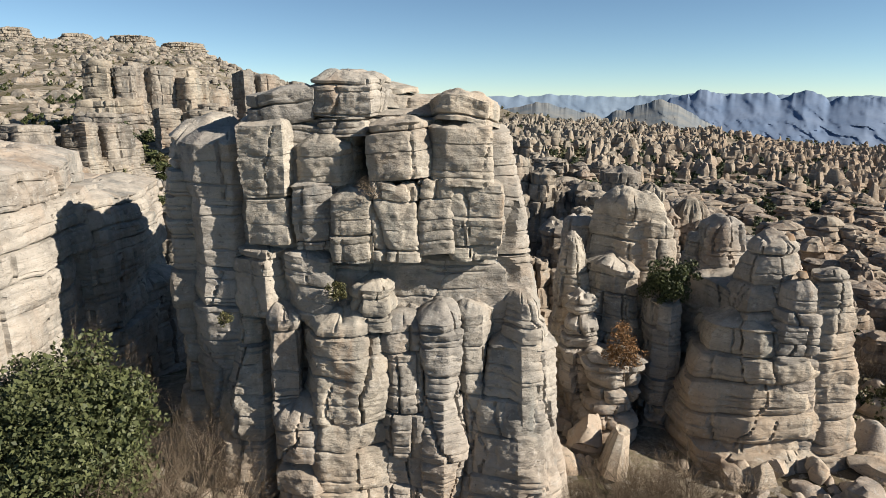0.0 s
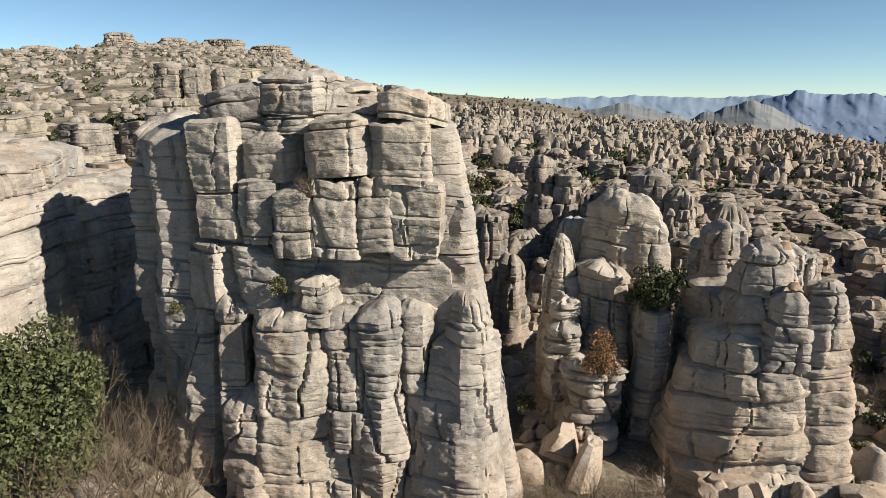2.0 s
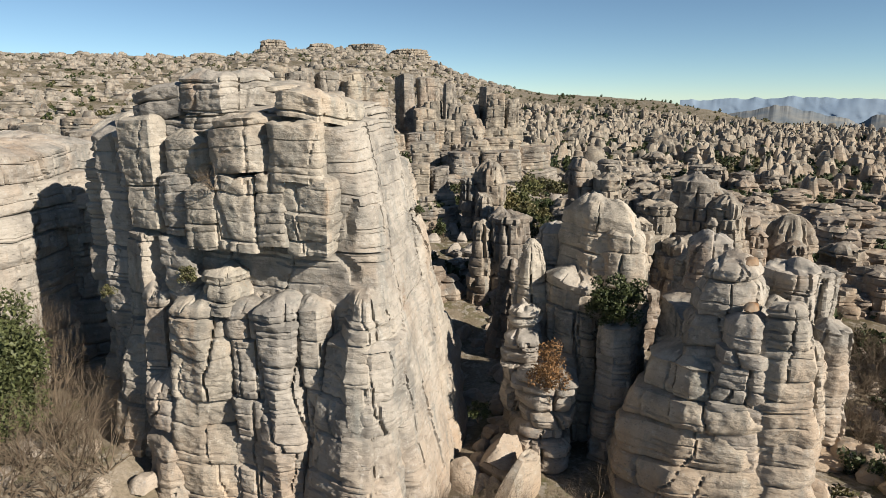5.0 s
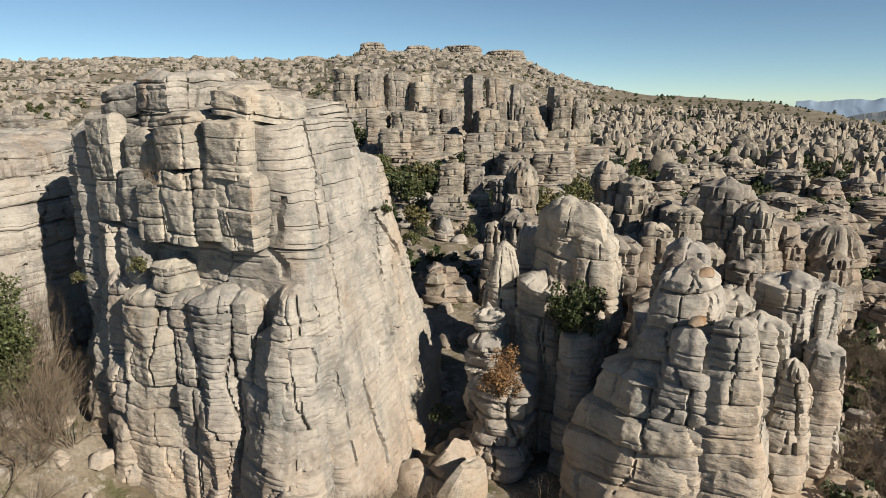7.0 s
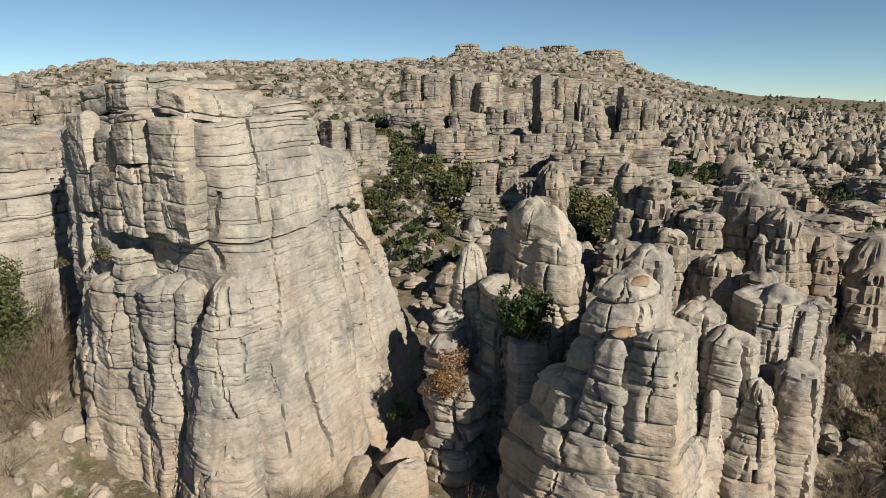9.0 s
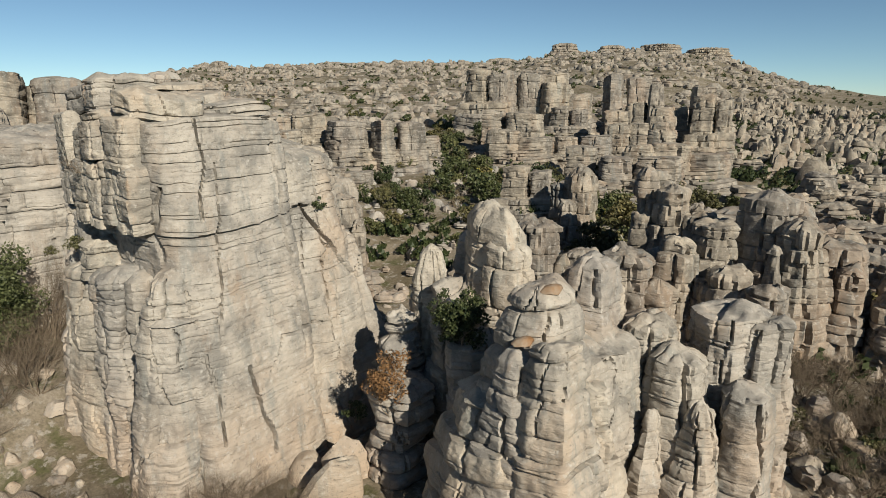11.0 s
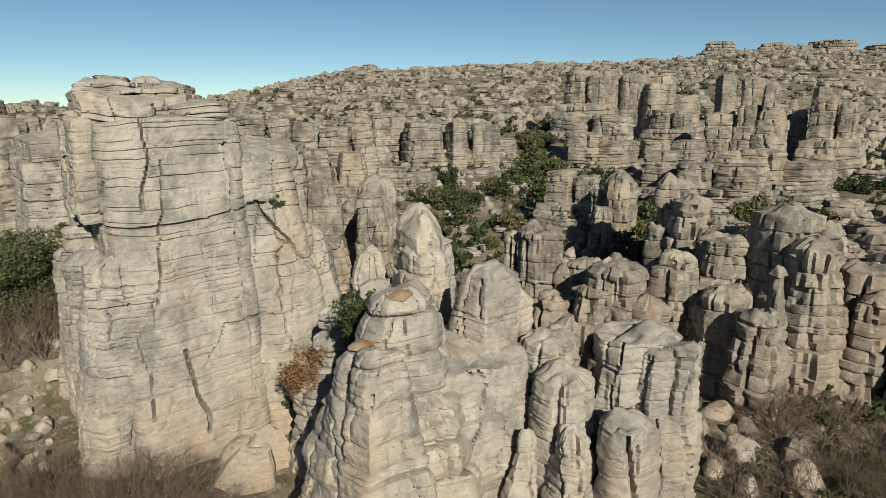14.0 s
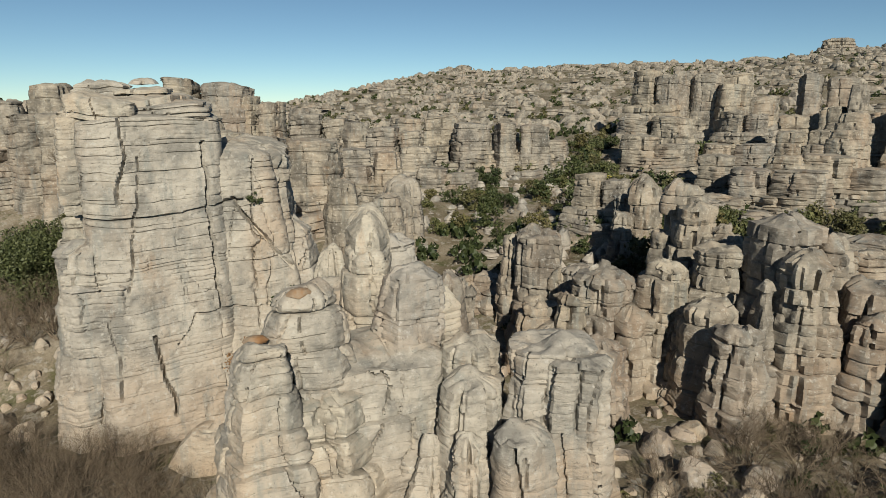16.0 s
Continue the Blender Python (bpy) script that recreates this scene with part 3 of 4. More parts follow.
mp("buttress", 0.9, 5.5, -5, 9.2, 26.2, 2.6, n=3.6, seed=29, bed=1.6, dome=0.5, res=0.09, shift=(0.4, 0.5), prof=((0, 1.12), (0.5, 1.0), (1, 0.72)))
mp("buttress", 2.7, 5.3, 2, 11.2, 26.6, 2.0, seed=30, bed=1.5, dome=0.4, res=0.09, shift=(-0.35, 0.6), prof=((0, 1.15), (0.6, 0.95), (0.62, 0.85), (0.85, 0.75), (0.87, 0.6), (1, 0.55)), n=4.5)

# ---- the cliff across the cleft ----
cliff = rock_thing("rock_cliff", "tall pale layered limestone cliff beside the cleft", (-25, 35, -3))
rock_part(cliff, "wall", -31, -19.2, -5, 17.6, 24.5, 8, seed=40, bed=1.5, n=5, res=0.17, groove=0.3, prof=((0, 1.05), (1, 0.96)))
rock_part(cliff, "wall", -30, -18.6, -5, 15.2, 33, 7, seed=41, bed=1.3, n=4.5, res=0.2, prof=((0, 1.05), (1, 0.95)))
rock_part(cliff, "ledge", -24, -17.6, -5, 9.0, 36, 6, seed=42, bed=1.3, n=3.5, res=0.22)

# ---- towers to the east of the great rock ----
TOWERS = [
    ("rock_tower", "rounded grey limestone tower with a domed layered head", [
        (9.8, 15.8, -5, 14.1, 42.0, 1.45, dict(bed=2.2, dome=1.3, n=2.8, turn=-14, joint=3.0, prof=((0, 1.2), (0.5, 1.05), (0.75, 1.0), (0.9, 0.85), (1, 0.7)))),
        (12.6, 16.0, -5, 12.6, 41.4, 1.5, dict(bed=2.0, dome=0.9, n=3)),
        (8.2, 11.4, -5, 11.6, 44.0, 2.0, dict(bed=2.2, dome=0.5, n=4)),
        (7.3, 10.2, -5, 11.4, 41.0, 1.5, dict(bed=3.0, dome=0.8, flute=0.5, joint=1.4, prof=((0, 1.25), (0.6, 1), (0.85, 0.7), (1, 0.35)))),
        (9.6, 13.8, -5, 9.4, 40.2, 1.9, dict(bed=2.0, dome=0.5, n=5, dip=(0.18, 0), joint=1.3, flute=0.45)),
        (13.0, 15.8, -5, 7.7, 38.0, 2.8, dict(bed=1.8, dome=0.5, n=4))]),
    ("rock_pedestal", "slender pedestal of stacked rounded limestone discs", [
        (8.3, 9.6, 6.5, 7.9, 39.1, 0.7, dict(bed=0.6, dome=0.3, step=0.2, bulge=0.25, prof=((0, 0.7), (0.3, 1.1), (1, 0.8)))),
        (7.9, 10.0, 3.9, 6.7, 38.9, 1.1, dict(bed=0.7, dome=0.4, step=0.25, bulge=0.25, prof=((0, 0.9), (0.5, 1.15), (1, 0.8)))),
        (7.7, 10.1, -5, 4.3, 38.7, 1.2, dict(bed=1.2, dome=0.4, step=0.25, bulge=0.2, n=3.5))]),
    ("rock_pedestal", "waisted pink-beige limestone pedestal beneath a russet shrub", [
        (9.3, 12.4, 1.4, 4.7, 36.8, 1.5, dict(bed=0.9, dome=0.5, step=0.3, bulge=0.3, prof=((0, 0.72), (0.4, 1.0), (0.8, 1.1), (1, 0.9)))),
        (9.0, 12.0, -5, 1.7, 36.6, 1.5, dict(bed=0.8, dome=0.4, step=0.3, bulge=0.35, prof=((0, 1.4), (0.6, 1.1), (1, 0.85))))]),
    ("rock_cone", "broad cone-shaped layered limestone tower with a stepped crown", [
        (14.4, 24.4, -5, 7.6, 33.6, 4.4, dict(bed=1.4, dome=0.8, joint=4.0, bulge=0.22, step=0.3, dip=(-0.12, 0.03), prof=((0, 1.1), (0.3, 1.02), (0.7, 0.84), (1, 0.62)))),
        (17.3, 22.3, 2, 11.9, 35.7, 2.5, dict(bed=1.6, dome=0.5, joint=3.0, n=3.2, bulge=0.18, dip=(-0.1, 0), step=0.1, prof=((0, 1.25), (0.45, 1.0), (0.65, 0.85), (0.82, 0.66), (1, 0.42)))),
        (20.5, 24.1, -5, 10.7, 34.0, 1.9, dict(bed=1.1, dome=0.6, joint=4.0, bulge=0.1, step=0.1, dip=(-0.1, 0), prof=((0, 1.3), (0.5, 1.05), (0.75, 0.8), (1, 0.42)))),
        (19.0, 22.2, -3, 9.9, 34.3, 1.8, dict(bed=1.3, dome=0.6, joint=4.0, prof=((0, 1.3), (0.6, 1.05), (1, 0.6)))),
        (17.8, 20.6, 2, 11.9, 41.9, 1.5, dict(bed=1.6, dome=0.4, n=3.6, prof=((0, 1.2), (0.7, 1.0), (1, 0.8)))),
        (17.0, 20.2, 2, 10.6, 43.6, 1.5, dict(bed=1.8, dome=0.4, n=4)),
        (16.4, 22.4, -5, 8.8, 37.6, 3.8, dict(bed=2.6, dome=0.6, n=5, joint=4.0, lump=0.25, bulge=0.05, prof=((0, 1.12), (0.6, 1.0), (1, 0.86)))),
        (14.0, 25.6, -6, 0.5, 32.0, 4.6, dict(bed=1.2, dome=0.8, n=3.2, lump=0.6, joint=3.0)),
        (18.6, 22.4, -5, 6.4, 40.4, 2.4, dict(bed=2.4, dome=0.5, n=4.5, joint=4))]),
    ("rock_ridge", "fluted limestone ridge of leaning blunt columns", [
        (20.0, 23.0, -5, 9.0, 44.0, 1.6, dict(bed=2.2, dome=0.5, joint=1.2, flute=0.45, n=3.6, prof=((0, 1.15), (0.7, 1.0), (1, 0.7)))),
        (21.8, 24.9, -5, 8.2, 43.0, 1.6, dict(bed=2.6, dome=0.7, flute=0.5, joint=1.2, prof=((0, 1.15), (0.7, 1.0), (1, 0.55)))),
        (22.6, 26.4, -5, 9.7, 45.7, 2.3, dict(bed=2.2, dome=0.35, n=5, turn=-28, joint=1.6, flute=0.35)),
        (24.7, 27.5, -5, 9.2, 46.6, 1.8, dict(bed=2.4, dome=0.4, n=5, turn=-28, joint=1.6, flute=0.35)),
        (24.0, 26.2, -5, 6.6, 42.4, 1.3, dict(bed=1.4, dome=0.8, joint=1.3, prof=((0, 1.35), (0.6, 1.1), (0.8, 0.8), (1, 0.45)))),
        (25.2, 27.8, -5, 6.8, 44.0, 1.5, dict(bed=2.2, dome=0.6, n=3.6)),
        (22.4, 24.0, -5, 5.4, 41.6, 1.2, dict(bed=1.1, dome=0.7, prof=((0, 1.4), (0.7, 1.0), (1, 0.5)))),
        (18.6, 28.6, -6, 0.0, 41.0, 4.4, dict(bed=1.1, dome=0.8, lump=0.6, n=3.2))]),
]
seed = 100
for name, label, cols in TOWERS:
    xs, ys = [(c[0] + c[1]) / 2 for c in cols], [c[4] + c[5] for c in cols]
    thing = rock_thing(name, label, (sum(xs) / len(xs), sum(ys) / len(ys), -3))
    for x0, x1, z0, z1, yf, dp, kw in cols:
        seed += 1
        rock_part(thing, "column", x0, x1, z0, z1, yf, dp, seed=seed, res=0.12, **{"peak": 0.3, **kw})

def stack_profile(rng):
    """Widths up a column: a broad foot, beds that stand out and back, and a narrower head."""
    return [(0, 1.4), (0.4, 1.15)] + [(0.5 + 0.08 * i, rng.uniform(0.9, 1.06) * (1.06 - 0.055 * i)) for i in range(6)] + [(1, rng.uniform(0.6, 0.85))]


# towers of the inner field: x, y, top, radius
INNER = [(19.2, 69.6, 12.6, 2.4), (16.0, 67.6, 10.4, 2.1), (18.3, 64.6, 7.7, 2.2), (14.2, 64.4, 9.0, 1.9), (11.5, 61.4, 8.4, 2.3), (8.2, 71.8, 13.5, 1.9),
         (10.7, 70.4, 12.2, 1.9), (2.9, 61.6, 9.7, 2.2), (-3.3, 78.2, 12.3, 2.2), (22.2, 68.2, 10.6, 2.0), (21.6, 63.4, 7.0, 1.8), (6.4, 63.4, 7.2, 2.2),
         (13.2, 71.0, 10.4, 2.0), (23.6, 72.6, 9.2, 2.4), (5.4, 52.5, 7.2, 1.5), (-21.5, 52, 11.6, 2.4),
         (-17.6, 56, 10.4, 2.0), (-24, 60, 11, 2.6), (17, 75, 10.5, 2.6), (28.5, 74, 8.0, 2.6), (8.5, 58, 5.6, 2.0), (15, 58.5, 4.6, 2.0)]
for i, (x, y, top, r) in enumerate(INNER):
    thing = rock_thing("rock_tower", "weathered layered limestone tower in the karst field", (x, y, 0), group="towers of the inner field")
    rng = random.Random(i + 5)
    rock_part(thing, "column", x - r, x + r, -5, top, y - r, r, mat=FAR_ROCK, seed=200 + i, res=0.24, lamina=0.7, bed=rng.uniform(1.2, 2.2), dome=r * 0.22, n=rng.uniform(2.8, 4.5), turn=rng.uniform(0, 90), step=0.28, groove=0.17, joint=1.3, flute=0.6, crack=0.35, peak=0.5, prof=stack_profile(rng))
    for q in range(2):
        a = rng.uniform(0, 6.28)
        r2, t2 = r * rng.uniform(0.5, 0.75), top - rng.uniform(1, 3.5)
        X, Y = x + math.cos(a) * r * 1.15, y + math.sin(a) * r * 1.15
        rock_part(thing, "shoulder", X - r2, X + r2, -5, t2, Y - r2, r2, mat=FAR_ROCK, seed=300 + 2 * i + q, res=0.28, lamina=0.7, bed=rng.uniform(1.0, 1.8), dome=r2 * 0.25, n=rng.uniform(2.8, 4.5), turn=rng.uniform(0, 90), step=0.28, groove=0.17, joint=1.3, flute=0.6, crack=0.35, peak=0.5, prof=stack_profile(rng))

# ---- towers of the karst field, built once and copied ----
def tower_kit(seed):
    """A cluster of three or four layered columns, about 5 m wide and 9 m high, with its foot below the soil."""
    rng = random.Random(seed)
    thing = new("rock_tower")
    tops = 0
    for q in range(rng.choice((3, 4))):
        r = rng.uniform(1.2, 2.3) if q else 2.3
        a = rng.uniform(0, 6.28)
        x, y = (0, 0) if q == 0 else (math.cos(a) * 2.0, math.sin(a) * 2.0)
        top = 7.0 if q == 0 else rng.uniform(3.5, 6.6)
        V, F = rock_form((x, y), (x + rng.uniform(-0.3, 0.3), y), (r, r * rng.uniform(0.75, 1.1)), -4, top, seed=seed * 10 + q, res=0.5, bed=rng.uniform(1.1, 2.2),
                         dome=r * 0.2, n=rng.uniform(3, 5), turn=rng.uniform(0, 90), step=0.36, groove=0.18, lump=0.45, lam=0.08, lamina=None, joint=1.3, flute=0.6, crack=0.35, peak=0.7, rough=0.2, prof=stack_profile(rng))
        part("column", mesh_from("column", V, [F], FAR_ROCK), thing)
    return thing


def cliff_kit(seed):
    """A broken stretch of cliff, about 6 m wide and 7 m high before it is stretched: blunt upright blocks with deep clefts, on a stepped plinth."""
    rng = random.Random(seed)
    thing = new("rock_crag")
    x = -3.2
    while x < 2.2:
        w = rng.uniform(2.3, 4.0)
        top = rng.choice((7.0, 6.8, 6.3, 5.2)) + rng.uniform(-0.2, 0.1)
        y = rng.uniform(-0.7, 0.7)
        V, F = rock_form((x + w / 2, y), (x + w / 2 + rng.uniform(-0.1, 0.1), y), (w * 0.52, rng.uniform(1.3, 2.0)), -4, top, seed=seed * 10 + int(x * 9) + 40, res=0.2, bed=rng.uniform(0.9, 1.6), facets=4,
                         dome=0.06, n=rng.uniform(5, 8), turn=rng.uniform(-14, 14), step=0.14, groove=0.1, lump=0.22, lam=0.04, lamina=0.3, joint=1.6, flute=0.2, crack=0.2, peak=0.12, rough=0.12, bulge=0.02,
                         prof=[(0, 1.35), (0.45, 1.15), (0.5, 1.02), (0.75, rng.uniform(0.94, 1.02)), (0.95, 0.95), (1, 0.92)])
        part("column", mesh_from("column", V, [F], FAR_ROCK), thing)
        x += w + (rng.uniform(0.2, 0.5) if rng.random() < 0.35 else -0.05)
    for q in range(3):
        V, F = rock_form((rng.uniform(-1, 1), 0), (0, 0), (3.5 + 0.5 * q, 2.2 + 0.7 * q), -4, 3.3 - 1.2 * q, seed=seed * 10 + 90 + q, res=0.35, bed=0.5, dome=0.2, n=4, step=0.3, groove=0.14, lump=0.35, lam=0.05, lamina=None, joint=1.1, flute=0.3, crack=0.3, peak=0.3, rough=0.12, prof=((0, 1.1), (0.8, 1.0), (1, 0.92)))
        part("plinth", mesh_from("plinth", V, [F], FAR_ROCK), thing)
    return thing


KITS = [tower_kit(700 + i) for i in range(12)]
CLIFF_KITS = [cliff_kit(760 + i) for i in range(6)]
VALLEY = (-22, 77)


def free(x, y, gap):
    if ((x - VALLEY[0]) / 31) ** 2 + ((y - VALLEY[1]) / 20) ** 2 < 1:
        return False
    if ((x - 29) / 7) ** 2 + ((y - 60) / 9) ** 2 < 1:
        return False
    return all((x - p[0]) ** 2 + (y - p[1]) ** 2 > (p[3] + gap) ** 2 for p in INNER)


used = set()


def put_tower(i, x, y, top, wide, label, group, kits=KITS, turn=None):
    """A copy of a kit whose summit stands at the height top."""
    g = float(ground_height(x, y))
    tall = max(0.35, (top - g) / 7.0)
    m = pose(x, y, g, 0, 0, (i * 137.5) % 360 if turn is None else turn) @ Matrix.Diagonal((wide, wide, tall, 1))
    ob = kits[i % len(kits)]
    if ob in used:
        ob = copy_thing(ob, Matrix.Identity(4))
    used.add(ob)
    ob.matrix_basis = m
    tagged(ob, label, "rock formation", group, "thing")


rng = random.Random(11)
count = 0
for ring, cell in ((56, 5.6), (72, 5.8), (90, 6.4), (110, 7.2), (132, 8.4)):
    r1 = {56: 72, 72: 90, 90: 110, 110: 132, 132: 165}[ring]
    for gx in range(-60, 60):
        for gy in range(-10, 60):
            x, y = (gx + rng.uniform(0.1, 0.9)) * cell, (gy + rng.uniform(0.1, 0.9)) * cell
            r, az = math.hypot(x, y), math.degrees(math.atan2(x, y))
            if not (ring <= r < r1 and -24 < az < 52) or rng.random() < 0.12:
                continue
            if az < 2 and rng.random() < 0.6:
                continue
            if not free(x, y, 1.6):
                continue
            g = float(ground_height(x, y))
            put_tower(count, x, y, g + rng.uniform(1.8, 5.4) * (1.0 if az > 0 else 0.7) * (1.0 if r < 90 else 0.8), rng.uniform(0.7, 1.15) * (1.0 if r < 90 else 1.25), "weathered layered limestone tower of the karst field", "towers of the karst field")
            count += 1

# crags behind the valley: x, y, top, width
CRAGS = [(-70, 139, 28.2, 8.5), (-66.7, 149, 25.6, 6), (-61, 152, 27.8, 8.5), (-54.4, 152, 25.8, 8.5), (-46, 167, 26, 7.5), (-29, 160, 23.4, 7), (-21.3, 156, 22, 7), (-30.7, 146, 18.8, 8),
         (-32, 125, 14, 7), (-9.2, 120, 14, 8.5), (-64, 148, 27, 7), (-38, 158, 24, 6.5), (-50, 145, 19, 7), (-26, 138, 16, 7),
         (-62.7, 80.7, 18.6, 8), (-53.5, 87.8, 17.6, 8), (-48, 92, 16.6, 6), (-61, 62, 17, 9), (-54, 70, 16.5, 8), (-46.3, 67.8, 13.6, 8), (-49, 95.6, 14.2, 7), (-41, 74, 11, 6),
         (-72, 45, 23.6, 9.5), (-76, 41, 22.4, 9), (-68, 50, 21.6, 8), (-72, 17.5, 23.0, 9.5), (-69, 12, 21, 8), (-76, 24, 21.5, 8), (-66, 22, 18, 8), (-80, 57, 19.2, 10), (-72, 62, 18.4, 9),
         (-56, 30, 19.5, 9), (-50, 38, 19, 8), (-46, 46, 17.5, 8), (-40, 52, 15.5, 8), (-38, 60, 13.6, 7), (-12, 79, 12.4, 5), (-18.5, 114, 13, 8), (-12, 110, 12, 8), (-38, 112, 15.5, 8), (-45, 120, 18, 8)]
for i, (x, y, top, w) in enumerate(CRAGS):
    put_tower(i, x, y, top, w / 4.6, "grey-beige layered limestone crag above the bushy valley", "crags behind the valley", CLIFF_KITS, math.degrees(math.atan2(y - 20, x - 40)) + 90 + (i * 37) % 40 - 20)

# ---- far rocks: low layered blocks past counting ----
SMALL = [rock_form((0, 0), (0, 0), (1, 0.8), -0.6, 1.0, seed=900 + i, res=0.5, bed=1.1, peak=0.25, lamina=None, dome=0.25, n=3.8, step=0.2, groove=0.15, bulge=0.06, crack=0.1, lump=0.2, lam=0.03, rough=0.06, flute=0.25, joint=0.9, prof=((0, 1.15), (0.7, 1.0), (1, 0.8))) for i in range(8)]


def scatter(name, label, spots, mat):
    """One mesh of many small layered blocks; spots: x, y, half width, height, turn."""
    vs, fs, base = [], [], 0
    zs = ground_height(np.array([p[0] for p in spots]), np.array([p[1] for p in spots]))
    for i, (x, y, w, d, h, a) in enumerate(spots):
        V, F = SMALL[i % 8]
        c, s = math.cos(a), math.sin(a)
        P = V * (w, d, h)
        vs.append(np.stack((x + P[:, 0] * c - P[:, 1] * s, y + P[:, 0] * s + P[:, 1] * c, zs[i] + P[:, 2]), -1))
        fs.append(F + base)
        base += len(V)
    tagged(new(name, mesh_from(name, np.concatenate(vs), [np.concatenate(fs)], mat)), label, "rocks", kind="stuff")


rng = random.Random(21)
spots = []
while len(spots) < 3600:                      # the eastern karst field
    az, r = math.radians(rng.uniform(-14, 46)), math.sqrt(rng.uniform(150 ** 2, 430 ** 2))
    h = rng.uniform(1.2, 4.6)
    w = rng.uniform(1.0, 3.0)
    spots.append((r * math.sin(az), r * math.cos(az), w, w * rng.uniform(0.6, 1), h, rng.uniform(0, 3.14)))
scatter("far_rocks", "dense field of grey limestone blocks", spots, FAR_ROCK)
spots = []
while len(spots) < 4600:                      # ledges and blocks on the hillside, set along its contours
    az, r = math.radians(rng.uniform(-104, -12)), 165 + (rng.random() ** 1.5) * 1230
    band = math.sin(r * 0.11 + 3 * math.sin(az * 5)) > 0.1
    if not band and rng.random() < 0.72:
        continue
    w = rng.uniform(0.7, 2.4) * (1 + r / 600) * (1.4 if band else 0.8)
    spots.append((r * math.sin(az), r * math.cos(az), w, w * rng.uniform(0.4, 0.9), rng.uniform(0.6, 2.0) * (1 + r / 600), -az + rng.uniform(-0.7, 0.7)))
scatter("hillside_rocks", "broken limestone ledges along the dry hillside", spots, FAR_ROCK)
spots = []
while len(spots) < 900:                       # rubble of the valley and the cleft
    x, y = rng.uniform(-50, 32), rng.uniform(44, 112)
    w = rng.uniform(0.3, 1.1) * (1.5 if rng.random() < 0.15 else 1)
    spots.append((x, y, w, w * rng.uniform(0.6, 1), w * rng.uniform(0.5, 1.0), rng.uniform(0, 3.14)))
scatter("rubble", "pale limestone rubble strewn over the valley floor", spots, ROCK)

# summit crags of the hill: bearing, distance, top, half length, height
for az, dist, top, w, h in ((-32.3, 1352, 133, 27, 20), (-28.4, 1350, 127, 27, 15), (-24.6, 1345, 127, 44, 24), (-21.0, 1340, 117, 42, 22), (-15.8, 1375, 65, 11, 14), (-37.6, 1350, 106, 30, 12), (-45.5, 1380, 102, 60, 10), (-61.4, 1540, 109, 20, 10), (-52, 1400, 102, 40, 8)):
    x, y, z = dist * math.sin(radians(az)), dist * math.cos(radians(az)), top - h
    thing = rock_thing("summit_crag", "flat-topped layered limestone crag on the hill crest", (x, y, z), group="summit crags")
    V, F = rock_form((x, y), (x, y), (w, 20), z - 20, top, prof=((0, 1.3), (0.5, 1.12), (0.6, 1.0), (1, 0.9)), n=4, turn=-az, seed=int(w) + 60, bed=4.5, res=1.6, dome=2, groove=2.6, step=2.8, lump=2.4, flute=2.4, lam=0.5, joint=12, lamina=None, bulge=0.8, crack=2.0, dip=(0, 0), rough=1.4)
    part("crag", mesh_from("crag", V - np.array((x, y, z)), [F], FAR_ROCK), thing)


# ---- plants ----
def leaf_cloud(seed, count, size, clumps, squash=0.8):
    """Leaf cards set about many small clumps that fill an uneven crown of radius 1."""
    r = np.random.RandomState(seed)
    c = r.normal(size=(clumps, 3))
    c /= np.linalg.norm(c, axis=1)[:, None]
    c *= (0.35 + 0.5 * r.rand(clumps, 1)) * (0.75 + 0.5 * r.rand(clumps, 1))
    rad = r.uniform(0.14, 0.34, clumps)
    w = rad ** 2 / (rad ** 2).sum()
    k = r.choice(clumps, count, p=w)
    d = r.normal(size=(count, 3))
    d /= np.linalg.norm(d, axis=1)[:, None]
    p = c[k] + d * (rad[k] * r.uniform(0.55, 1.08, count))[:, None]
    p[:, 2] *= squash
    u = r.normal(size=(count, 3))
    u /= np.linalg.norm(u, axis=1)[:, None]
    v = np.cross(u, d + 0.6 * r.normal(size=(count, 3)))
    v /= np.linalg.norm(v, axis=1)[:, None] + 1e-6
    s = size * r.uniform(0.6, 1.4, (count, 1))
    V = np.stack((p - u * s - v * s * 0.1, p - v * s * 0.6, p + u * s, p + v * s * 0.6), 1).reshape(-1, 3)
    return V, np.arange(count * 4).reshape(-1, 4)


